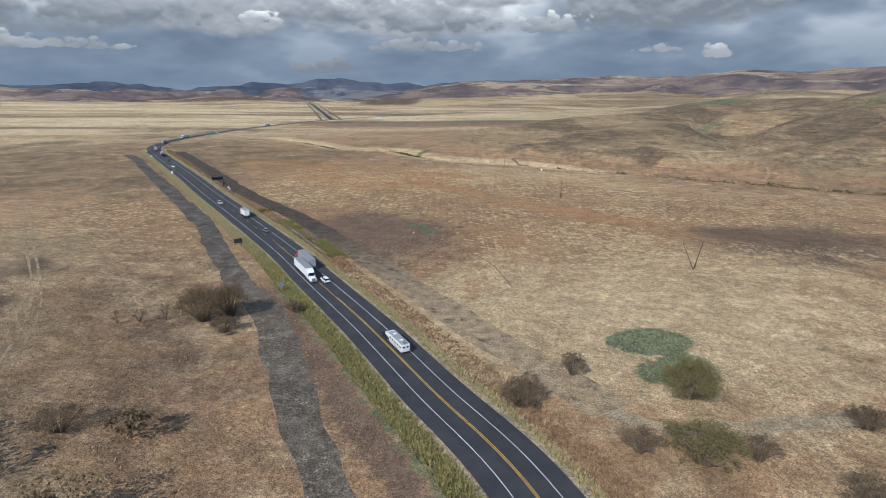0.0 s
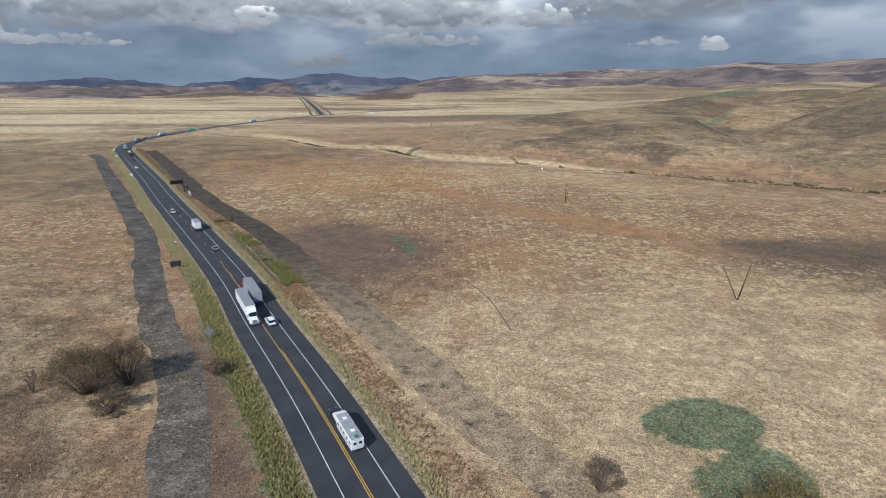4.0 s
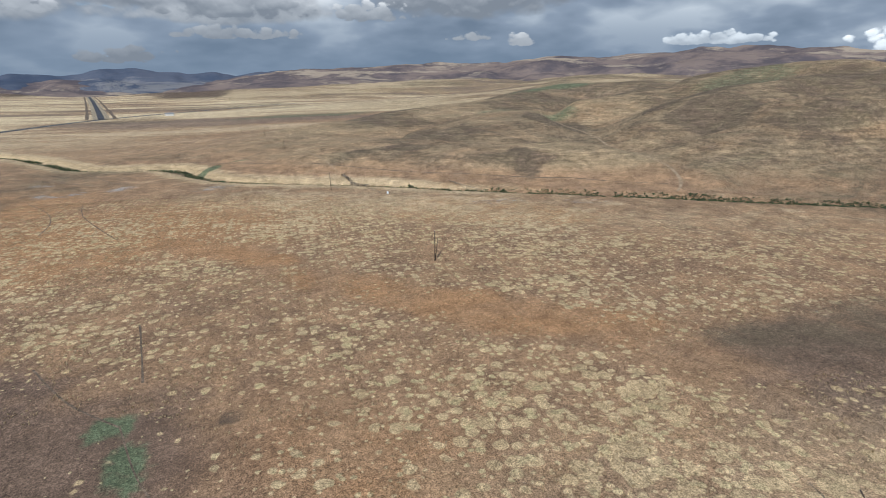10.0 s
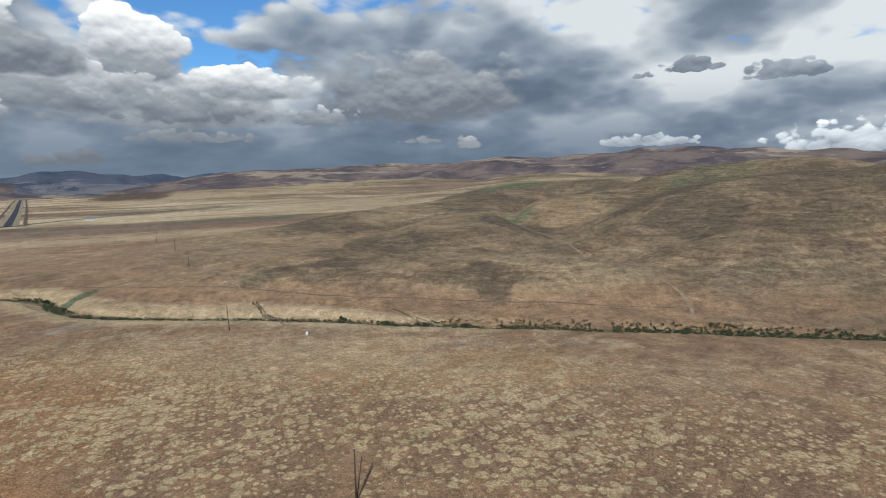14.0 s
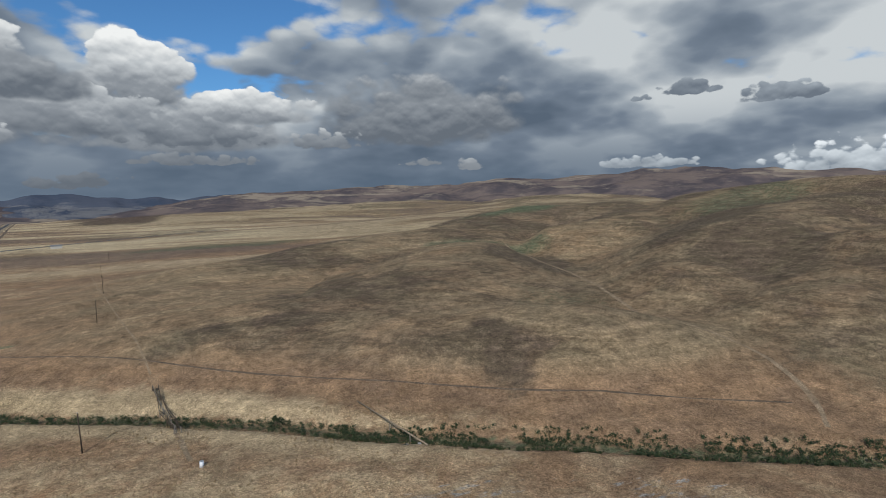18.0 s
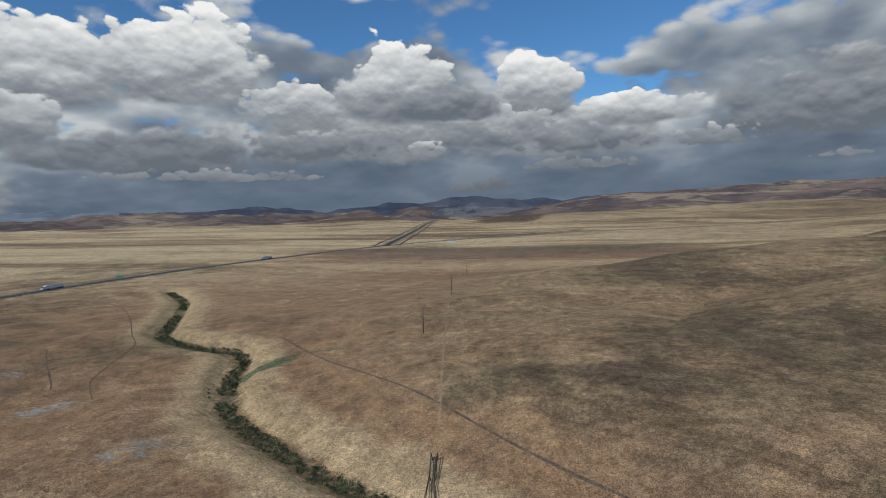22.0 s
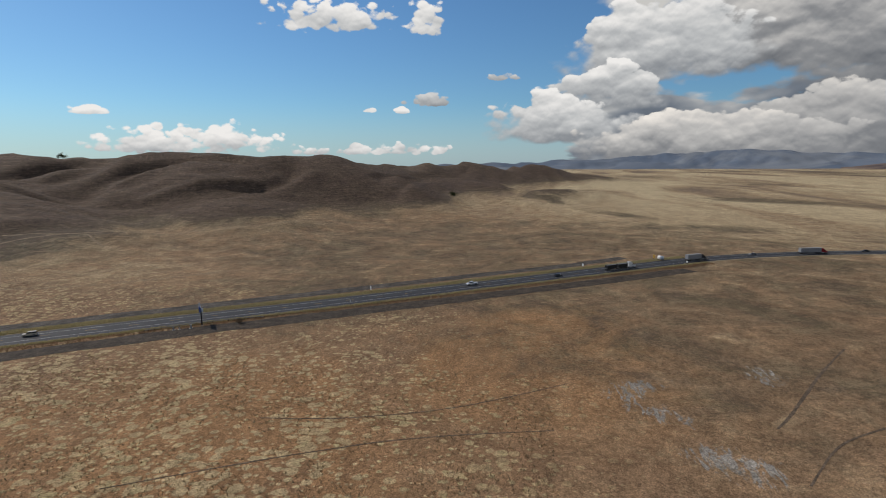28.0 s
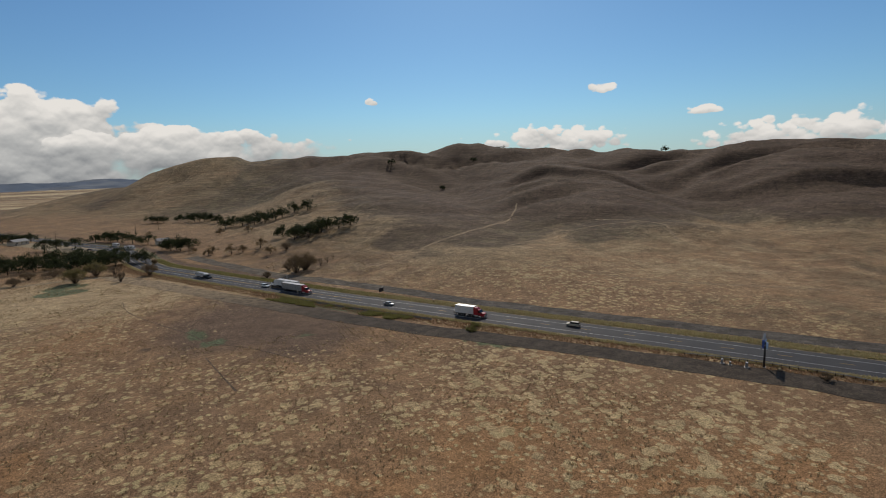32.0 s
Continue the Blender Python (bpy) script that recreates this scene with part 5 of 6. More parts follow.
def cab_tractor(v, y0, paint):
    """A conventional tractor whose back axle stands near y0; it faces +y."""
    part("sleeper", profile([(y0 + 0.9, 1.0), (y0 + 0.9, 3.7), (y0 + 2.3, 3.75), (y0 + 2.9, 3.2), (y0 + 2.9, 1.0)], 2.4, 0.08, (2.6, 0.08)), paint, v)
    part("cab", profile([(y0 + 2.95, 0.95), (y0 + 2.95, 3.1), (y0 + 3.5, 2.95), (y0 + 4.15, 2.05), (y0 + 4.25, 0.95)], 2.2, 0.06, (1.9, 0.1)), paint, v)
    part("bonnet", profile([(y0 + 4.2, 0.75), (y0 + 4.2, 2.02), (y0 + 5.6, 1.78), (y0 + 5.85, 1.5), (y0 + 5.85, 0.75)], 1.75, 0.1), paint, v)
    part("windscreen", profile([(y0 + 3.56, 2.92), (y0 + 4.2, 2.06), (y0 + 4.24, 2.1), (y0 + 3.6, 2.97)], 1.9, 0.0), GLASS, v)
    for s in (-1, 1):
        part("side_window", box(s * 1.09, y0 + 3.4, 2.05, 0.05, 0.7, 0.6), GLASS, v)
        part("headlight", box(s * 0.85, y0 + 5.72, 1.0, 0.3, 0.2, 0.28, 0.04), CLEAR_LAMP, v)
        part("fender", profile([(y0 + 4.3, 0.8), (y0 + 4.5, 1.25), (y0 + 5.4, 1.25), (y0 + 5.7, 0.75)], 0.42, 0.05), paint, v).location.x = s * 1.03
        part("mirror", box(s * 1.32, y0 + 3.95, 1.9, 0.12, 0.12, 0.6, 0.02), DARK_STEEL, v)
        part("fuel_tank", rod((s * 1.0, y0 + 1.3, 0.75), (s * 1.0, y0 + 2.9, 0.75), 0.3, 0.3, 12), STEEL, v, smooth_it=True)
        part("exhaust_stack", rod((s * 1.05, y0 + 0.75, 1.0), (s * 1.05, y0 + 0.75, 3.9), 0.09, 0.09, 8), STEEL, v)
    part("grille", box(0, y0 + 5.87, 0.85, 1.1, 0.05, 0.8), STEEL, v)
    part("bumper", box(0, y0 + 5.95, 0.4, 2.3, 0.25, 0.4, 0.06), STEEL, v)
    part("chassis", box(0, y0 + 1.6, 0.6, 0.9, 6.4, 0.3), DARK_STEEL, v)
    for s in (-1, 1):
        wheel(v, s * 1.05, y0 + 4.95, 0.5, 0.28)
        for yy in (y0 - 1.0, y0 + 0.3):
            wheel(v, s * 1.0, yy, 0.5, 0.5)


def semi(spot_, paint, box_mat, label, length=15.2, group="trucks on the highway"):
    v = thing("semi_truck", label, "truck", *spot_, group=group)
    part("trailer_box", box(0, -1.0, 1.15, 2.55, length, 2.85, 0.05), box_mat, v)
    part("roof_edge", box(0, -1.0, 3.97, 2.6, length + 0.04, 0.07), SIGN_BACK, v)
    part("rear_door", box(0, -1.02 - length / 2, 1.3, 2.3, 0.06, 2.55, 0.02), box_mat, v)
    part("rear_frame", box(0, -1.03 - length / 2, 1.0, 2.5, 0.08, 0.22), DARK_STEEL, v)
    part("undercarriage", box(0, -2.5 - length * 0.2, 0.75, 1.1, length * 0.55, 0.4), DARK_STEEL, v)
    for s in (-1, 1):
        part("landing_gear", box(s * 0.8, length / 2 - 5.0, 0.35, 0.15, 0.15, 0.8), DARK_STEEL, v)
        part("mudflap", box(s * 0.95, -0.7 - length / 2, 0.35, 0.6, 0.03, 0.65), TYRE, v)
        part("tail_lamp", box(s * 1.0, -1.08 - length / 2, 1.0, 0.3, 0.04, 0.12), RED_LAMP, v)
        for yy in (-length / 2 + 0.6, -length / 2 + 1.9):
            wheel(v, s * 1.0, yy, 0.5, 0.5)
    cab_tractor(v, length / 2 - 2.1, paint)
    return v


def doubles(spot_, paint, label):
    v = thing("semi_truck", label, "truck", *spot_, group="trucks on the highway")
    for yc in (-6.6, 1.6):
        part("hopper", profile([(yc - 3.4, 1.5), (yc - 3.5, 3.0), (yc + 3.5, 3.0), (yc + 3.4, 1.5), (yc + 1.0, 0.95), (yc - 1.0, 0.95)], 2.45, 0.05), PAINTS["tarp"], v)
        part("tarp", box(0, yc, 3.0, 2.3, 6.9, 0.16, 0.06), PAINTS["grey"], v)
        part("chassis", box(0, yc, 0.75, 0.9, 7.0, 0.25), DARK_STEEL, v)
        for s in (-1, 1):
            for yy in (yc - 2.9, yc - 1.7):
                wheel(v, s * 1.0, yy, 0.5, 0.5)
    cab_tractor(v, 5.6, paint)


def car(spot_, paint, label, kind="sedan", group="cars on the highway"):
    v = thing({"sedan": "car", "suv": "car", "pickup": "pickup_truck"}[kind], label, "car" if kind != "pickup" else "pickup truck", *spot_, group=group)
    L, W, H = {"sedan": (4.7, 1.8, 1.45), "suv": (4.8, 1.9, 1.75), "pickup": (5.9, 2.0, 1.9)}[kind]
    h = L / 2
    low = [(-h, 0.35), (-h, H * 0.55), (-h + 0.15, H * 0.62), (h - 1.5, H * 0.64), (h - 0.2, H * 0.55), (h, 0.6), (h, 0.35)]
    part("body", profile(low, W, 0.07), paint, v, smooth_it=False)
    a, b, c, d = {"sedan": (-h + 0.5, -h + 1.25, 0.35, 1.15), "suv": (-h + 0.08, -h + 0.35, 0.5, 1.15), "pickup": (-0.65, -0.5, 0.85, 1.4)}[kind]
    part("cabin", profile([(a, H * 0.62), (b, H * 0.97), (c, H * 0.97), (d, H * 0.62)], W * 0.9, 0.05, (H * 0.62, 0.22)), GLASS, v, "dark glazed cabin")
    part("roof", box(0, (b + c) / 2, H * 0.955, W * 0.74, (c - b) + 0.12, 0.07, 0.03), paint, v)
    for s in (-1, 1):
        part("pillar", box(s * W * 0.405, (b + c) / 2, H * 0.62, 0.05, 0.12, H * 0.35), paint, v)
        part("headlight", box(s * W * 0.36, h - 0.06, H * 0.42, 0.36, 0.14, 0.16, 0.03), CLEAR_LAMP, v)
        part("tail_lamp", box(s * W * 0.4, -h + 0.02, H * 0.46, 0.26, 0.08, 0.2, 0.02), RED_LAMP, v)
        part("mirror", box(s * (W / 2 + 0.09), d - 0.35, H * 0.62, 0.2, 0.1, 0.14, 0.03), paint, v)
        for yy in (-h + 0.95, h - 0.95):
            wheel(v, s * (W / 2 - 0.1), yy, 0.36 if kind != "pickup" else 0.42, 0.24)
    part("bumper", box(0, h - 0.02, 0.35, W * 0.94, 0.14, 0.2, 0.04), DARK_STEEL, v)
    part("bumper", box(0, -h + 0.02, 0.35, W * 0.94, 0.14, 0.2, 0.04), DARK_STEEL, v)
    if kind == "pickup":
        part("bed", box(0, -h + 1.15, H * 0.55, W * 0.8, 1.9, 0.14), DARK_STEEL, v, "dark open load bed")
        part("tailgate", box(0, -h + 0.06, H * 0.42, W * 0.86, 0.08, H * 0.26, 0.02), paint, v)
    else:
        part("rear_window", profile([(a + 0.02, H * 0.66), (b - 0.06, H * 0.93), (b - 0.09, H * 0.93), (a - 0.02, H * 0.66)], W * 0.66, 0.0), GLASS, v)
    return v


def lamp_bar(v, y, z, w):
    for k in range(3):
        part("marker_lamp", box((k - 1) * w, y, z, 0.12, 0.05, 0.06), RED_LAMP, v)


def horse_trailer(spot_):
    v = thing("horse_trailer", "long white horse trailer with small windows and rear double doors", "trailer", *spot_)
    part("body", profile([(-4.6, 0.7), (-4.65, 2.75), (4.2, 2.75), (5.6, 2.35), (5.6, 1.75), (3.4, 1.55), (3.3, 0.7)], 2.35, 0.1), PAINTS["trailer"], v)
    part("roof", box(0, -0.3, 2.72, 2.1, 8.6, 0.09, 0.04), PAINTS["dusty"], v, "grey roof")
    for yy, m in ((2.2, WHITE), (-2.0, WHITE), (-3.9, GREEN_SIGN)):
        part("roof_vent", box(0.1, yy, 2.8, 0.7, 0.7, 0.14, 0.03), m, v)
    for s in (-1, 1):
        for k in range(5):
            part("window", box(s * 1.17, -3.9 + k * 1.55, 1.75, 0.05, 0.8, 0.5, 0.02), GLASS, v)
        part("trim_stripe", box(s * 1.18, -0.6, 1.2, 0.02, 7.6, 0.12), PAINTS["grey"], v)
        part("rear_door", box(s * 0.56, -4.66, 0.85, 1.05, 0.05, 1.75, 0.02), PAINTS["trailer"], v)
        part("rear_window", box(s * 0.5, -4.7, 1.8, 0.5, 0.03, 0.45), GLASS, v)
        part("tail_lamp", box(s * 1.05, -4.68, 0.8, 0.14, 0.05, 0.25), RED_LAMP, v)
        part("fender", box(s * 1.2, -1.2, 0.8, 0.14, 2.4, 0.16, 0.04), STEEL, v)
        for yy in (-1.8, -0.7):
            wheel(v, s * 1.12, yy, 0.38)
    lamp_bar(v, -4.7, 2.62, 0.35)
    part("hitch", rod((0, 5.3, 1.75), (0, 5.3, 0.95), 0.09, 0.09, 8), DARK_STEEL, v)


def motorhome(spot_, label="white motorhome with dark windows", group="parked vehicles"):
    v = thing("motorhome", label, "motorhome", *spot_, group=group)
    part("body", profile([(-4, 0.5), (-4, 3.0), (2.6, 3.05), (4.0, 2.7), (4.1, 0.5)], 2.4, 0.12), PAINTS["trailer"], v)
    part("windscreen", box(0, 4.06, 1.6, 2.0, 0.06, 0.9), GLASS, v)
    for s in (-1, 1):
        for yy in (-2.8, -0.6, 1.8):
            part("window", box(s * 1.2, yy, 1.7, 0.05, 1.1, 0.6, 0.02), GLASS, v)
        for yy in (-2.2, 2.7):
            wheel(v, s * 1.08, yy, 0.42)
    part("roof_unit", box(0, -0.5, 3.02, 0.8, 1.1, 0.3, 0.06), WHITE, v)


LANE = 1.86
# the rig on the near stretch, and the vehicles that follow one another up the road
car(on_road(53.5, LANE), PAINTS["black"], "black pickup towing a white horse trailer", "pickup")
horse_trailer(on_road(46.5, LANE))
car(on_road(96, LANE), PAINTS["white"], "white car driving on the highway", "suv")
semi(on_road(117, LANE), PAINTS["red"], PAINTS["dusty"], "red semi truck with a dusty grey trailer", 14.6)
semi(on_road(107, -LANE, False), PAINTS["white"], PAINTS["trailer"], "white semi truck with a white trailer", 15.2)
car(on_road(165, LANE), PAINTS["silver"], "silver car driving on the highway")
semi(on_road(197, LANE), PAINTS["red"], PAINTS["trailer"], "red semi truck with a short white box", 8.0)
car(on_road(386, -LANE, False), PAINTS["white"], "white pickup driving on the highway", "pickup")
car(on_road(430, LANE), PAINTS["grey"], "dark grey car driving on the highway")
doubles(on_road(466, LANE), PAINTS["white"], "white-cabbed truck with two black hopper trailers")
semi(on_road(518, LANE), PAINTS["grey"], PAINTS["dusty"], "dark semi truck with a grey trailer", 11.0)
car(on_road(563, -LANE, False), PAINTS["silver"], "silver car driving on the highway")
semi(on_road(600, LANE), PAINTS["red"], PAINTS["dusty"], "red semi truck with a dusty grey trailer", 14.6)
car(on_road(640, -LANE, False), PAINTS["black"], "black car driving on the highway")
semi(on_road(690, -LANE, False), PAINTS["white"], PAINTS["trailer"], "white semi truck with a white trailer", 15.2)
car(on_road(231, -LANE, False), PAINTS["tan"], "pale tan off-roader driving on the highway", "suv")
car(on_road(790, LANE), PAINTS["white"], "white car driving on the highway", "suv")
semi(on_road(980, -LANE, False), PAINTS["white"], PAINTS["trailer"], "white semi truck with a white trailer", 15.2)


# ---- trees, shrubs and grass ----
BARK = wood_material("dark_bark", (0.055, 0.042, 0.032), (0.10, 0.08, 0.062))
DRY_BARK = wood_material("dry_grey_brown_bark", (0.085, 0.064, 0.046), (0.15, 0.116, 0.084))
OAK = leaf_material("dark_oak_leaves", (0.020, 0.028, 0.012), (0.045, 0.058, 0.022), (0.07, 0.065, 0.03))
OLIVE = leaf_material("olive_shrub_leaves", (0.150, 0.132, 0.056), (0.225, 0.192, 0.084), (0.20, 0.15, 0.07))
TWIG = leaf_material("dry_twig_leaves", (0.145, 0.105, 0.070), (0.225, 0.168, 0.108), (0.20, 0.145, 0.09))
RUST = leaf_material("rust_brown_leaves", (0.150, 0.105, 0.060), (0.235, 0.170, 0.098), (0.20, 0.155, 0.08))
LIME = leaf_material("yellow_green_leaves", (0.175, 0.180, 0.058), (0.27, 0.245, 0.092), (0.2, 0.17, 0.07))
CREEKLEAF = leaf_material("grey_green_creek_leaves", (0.035, 0.055, 0.026), (0.080, 0.105, 0.050), (0.12, 0.11, 0.06))
STRAW = leaf_material("dry_straw_blades", (0.27, 0.19, 0.105), (0.40, 0.30, 0.175), (0.17, 0.105, 0.06))
VERGE = leaf_material("verge_grass_blades", (0.215, 0.210, 0.075), (0.36, 0.31, 0.14), (0.14, 0.16, 0.052))
PALE = leaf_material("pale_verge_blades", (0.36, 0.30, 0.155), (0.50, 0.43, 0.24), (0.24, 0.21, 0.09))
RUSSET = leaf_material("russet_dry_weeds", (0.23, 0.135, 0.075), (0.33, 0.215, 0.125), (0.36, 0.27, 0.16))


def limbs(bm, base, tip, r, depth, rng, ends):
    rod(base, tip, r, r * 0.6, 6, bm)
    if depth == 0:
        ends.append(tip)
        return
    d = Vector(tip) - Vector(base)
    for _ in range(3):
        w = (d.normalized() + Vector(rng.normal(size=3)) * 0.55).normalized()
        w.z = abs(w.z) * 0.8 + 0.15
        limbs(bm, tip, tuple(Vector(tip) + w * d.length * rng.uniform(0.55, 0.8)), r * 0.58, depth - 1, rng, ends)


def tree(x, y, high, wide, leaf, label, seed, leaves=26, size=0.28, name="tree", group="trees by the rest area", bare=0.0):
    rng = np.random.default_rng(seed)
    t = thing(name, label, "tree" if name == "tree" else "shrub", x, y, gz(x, y) - 0.15, rng.uniform(0, 360), group)
    bm, ends = bmesh.new(), []
    limbs(bm, (0, 0, 0), (rng.normal() * 0.2, rng.normal() * 0.2, high * 0.30), high * 0.035 + 0.05, 2, rng, ends)
    part("trunk", bm, BARK, t)
    centres, radii = [], []
    for _ in range(int(16 * (1 - bare)) + 6):
        a, r = rng.uniform(0, 2 * math.pi), math.sqrt(rng.random()) * wide / 2
        z = high * (0.26 + 0.60 * rng.random() * math.sqrt(max(1 - (r / (wide / 2)) ** 2, 0.05)))
        centres.append((math.cos(a) * r, math.sin(a) * r, z))
        radii.append(wide * rng.uniform(0.13, 0.23))
    part("crown", leaf_mesh("crown", centres + ends, radii + [wide * 0.10] * len(ends), leaves, size, leaf, rng), leaf, t)
    return t


def shrub(x, y, high, wide, leaf, label, seed, stems=26, leaves=60, size=0.13, group="shrubs in dry grass", dense=1.0):
    """A bush of many stems from one foot with fine foliage round their ends."""
    rng = np.random.default_rng(seed)
    s = thing("shrub", label, "shrub", x, y, gz(x, y) - 0.1, 0, group)
    bm, centres, radii = bmesh.new(), [], []
    for k in range(stems):
        a, lean = rng.uniform(0, 2 * math.pi), math.sqrt(rng.random())
        tip = Vector((math.cos(a) * lean * wide * 0.46, math.sin(a) * lean * wide * 0.46, high * (0.95 - 0.42 * lean ** 2) * rng.uniform(0.75, 1.05)))
        foot = Vector((tip.x * 0.12, tip.y * 0.12, 0))
        mid = foot.lerp(tip, 0.5) + Vector((tip.x * 0.08, tip.y * 0.08, 0.1 * high))
        rod(foot, mid, 0.05, 0.035, 5, bm), rod(mid, tip, 0.035, 0.012, 5, bm)
        for f in (0.55, 0.8, 1.0):
            c = mid.lerp(tip, f * 1.0) + Vector(rng.normal(size=3)) * wide * 0.05
            centres.append((c.x, c.y, max(c.z, 0.25))), radii.append(wide * rng.uniform(0.06, 0.12))
            e = c + Vector(rng.normal(size=3)) * wide * 0.07
            rod(mid.lerp(tip, f * 0.8), e, 0.016, 0.006, 4, bm)
    part("branchwork", bm, DRY_BARK, s)
    part("foliage", leaf_mesh("foliage", centres, radii, int(leaves * dense), size, leaf, rng, 0.9, 0.1), leaf, s)
    return s


shrub(3.0, 21.5, 7.2, 9.6, TWIG, "grey-brown twiggy shrub beside the highway", 1, stems=60, leaves=40, size=0.13)
shrub(16.4, 35.2, 6.3, 6.4, TWIG, "small sparse brown shrub in dry grass", 2, stems=40, leaves=26, size=0.12)
shrub(39.5, 26, 9.0, 13.2, OLIVE, "olive-green shrub beside a green patch", 3, stems=90, leaves=38, size=0.15)
shrub(32.5, 4, 8.4, 14.0, OLIVE, "large grey-olive shrub with bare twigs", 4, stems=90, leaves=28, size=0.15)
shrub(22.5, 7, 5.4, 8.0, TWIG, "bare grey twiggy shrub", 5, stems=50, leaves=16, size=0.12)
shrub(43, 5, 5.6, 8.0, TWIG, "bare grey twiggy shrub", 16, stems=50, leaves=16, size=0.12)
shrub(70, 15.5, 5.0, 8.0, TWIG, "low dark twiggy shrub", 6, stems=46, leaves=36, size=0.13)
shrub(56, -6, 4.6, 12.0, TWIG, "wide low twiggy shrub in dry grass", 7, stems=56, leaves=30, size=0.13)
shrub(68, -4, 4.6, 10.0, TWIG, "wide low twiggy shrub in dry grass", 8, stems=46, leaves=30, size=0.13)
shrub(-80.5, 61.5, 10.4, 15.0, RUST, "large rust-brown shrub in dry grass", 9, stems=140, leaves=32, size=0.13)
shrub(-74.5, 66, 11.4, 12.0, RUST, "large rust-brown shrub with bare twigs", 10, stems=100, leaves=28, size=0.13)
shrub(-72, 55, 4.4, 8.0, TWIG, "dry brown brush under a large shrub", 11, stems=46, leaves=30, size=0.13)
shrub(-95, 56, 5.0, 3.6, TWIG, "thin leafless sapling in dry grass", 12, stems=12, leaves=8)
shrub(-90, 60, 5.8, 3.0, TWIG, "thin leafless sapling in dry grass", 13, stems=12, leaves=8)
shrub(-99, 53, 4.0, 3.0, TWIG, "thin leafless sapling in dry grass", 14, stems=10, leaves=6)
shrub(-79, 2.5, 5.0, 9.0, TWIG, "low grey twiggy shrub in dry grass", 15, stems=60, leaves=18, size=0.12)
shrub(-58, 71, 3.6, 6.0, TWIG, "low dry brush at the edge of a graded strip", 17, stems=40, leaves=24, size=0.12)
for x, y in ((-114, 212), (-111, 216)):
    shrub(x, y, 1.2, 4.2, LIME, "low bright green bush beside the highway", int(-x), stems=14, leaves=70)
x, y, _, _ = on_road(291, 15.5)
shrub(x, y, 2.2, 3.4, TWIG, "dry brown weeds beside the guard rail", 31, stems=16, leaves=40)

# trees by the rest area, those up the valley behind it and those on the far hills
CLUMPS = (
    ("dark green oak tree in a dense clump beside the highway", ((58, -24), (46, -21), (36, -23), (26, -27), (20, -38), (72, -34), (84, -30), (31, -38), (42, -34), (52, -37), (63, -40), (76, -46), (88, -44),
     (36, -50), (48, -50), (58, -54), (70, -58), (82, -58), (94, -54), (30, -62), (54, -68), (66, -70), (40, -64), (102, -62), (110, -52))),
    ("dark green oak tree beside the rest area", ((62, -198), (49, -190), (39, -181), (29, -164), (82, -150), (71, -160), (92, -158), (55, -202), (44, -194), (16, -150))),
    ("dark oak tree up the dry valley", ((26, -354), (13, -343), (20, -350), (-6, -328), (-21, -292), (-31, -274), (-14, -310), (-26, -284), (-38, -262), (-43, -234))),
    ("dark oak tree at the foot of the dry hill", ((-48, -171), (-63, -166), (-73, -156), (-82, -149), (-99, -159), (-123, -156), (-70, -175), (-85, -165), (-92, -152), (-56, -180), (-112, -166), (-78, -184))),
    ("round dark oak tree beside the highway", ((-1, -98), (-11, -80), (-17, -84), (-8, -92), (-4, -88), (9, -34), (136, -244), (144, -251), (128, -240), (150, -256), (122, -250))),
    ("dark bushy tree in a thicket on the slope", ((-84, -49), (-88, -20), (-97, -15), (-108, -21), (-120, -17), (-129, -17), (-94, -35), (-104, -32), (-114, -30), (-100, -24), (-91, -28), (-110, -40))),
)
count = 0
for label, feet in CLUMPS:
    for x, y in feet:
        r = vnoise(x, y, 3.0, 71)
        tree(x, y, 9.5 + 4.0 * r, 11.0 + 5.0 * r, OAK, label, 100 + count, leaves=44, size=0.42)
        count += 1
for x, y, h in ((-33, -42, 8), (-45, -24, 9), (-64, -19, 10), (-68, 4, 7), (-42, -141, 7), (-64, -116, 8), (-30, -36, 6), (3, -20, 5), (-52, -22, 6), (-20, -60, 6)):
    tree(x, y, h, h * 1.05, RUST, "thin brown-leaved tree in dry grass", 190 + count, leaves=30, size=0.3, bare=0.3)
    count += 1
for k, (x, y, h, w) in enumerate(((-300, -420, 9, 12), (-420, -380, 7, 12), (-640, -210, 10, 12), (-520, -430, 6, 30), (-500, -440, 6, 26), (-330, -300, 7, 8), (-790, 305, 9, 12))):
    tree(x, y, h, w, OAK, "lone dark oak on the dry hillside", 160 + k, leaves=24, size=0.5, group="trees on the hills")

# willows and weeds along the creek bed
cx, cw = along(CREEK, 1.2)
keep = (cx[:, 1] > 200)
cx, cw = cx[keep], cw[keep]
rows, rad = [], []
for k in range(len(cx)):
    wide = 2.2 + 2.6 * float(smooth(cx[k][0], 70, 150))
    for _ in range(3 if wide < 3 else 8):
        s = RNG.uniform(-1, 1) * wide * 1.5
        px, py = cx[k][0] + cw[k][1] * s, cx[k][1] - cw[k][0] * s
        if float(vnoise(px, py, 11, 88)) > 0.20:
            rows.append((px, py)), rad.append(RNG.uniform(0.5, 1.5))
rows = np.array(rows)
rows = np.column_stack([rows, ground_z(rows[:, 0], rows[:, 1]) + 0.9])
tagged(part("creek_shrubs", leaf_mesh("creek_shrubs", rows, rad, 34, 0.2, CREEKLEAF, RNG, 0.7, 0.15), CREEKLEAF), "grey-green shrubs and weeds filling the creek bed", "shrubs", kind="stuff")
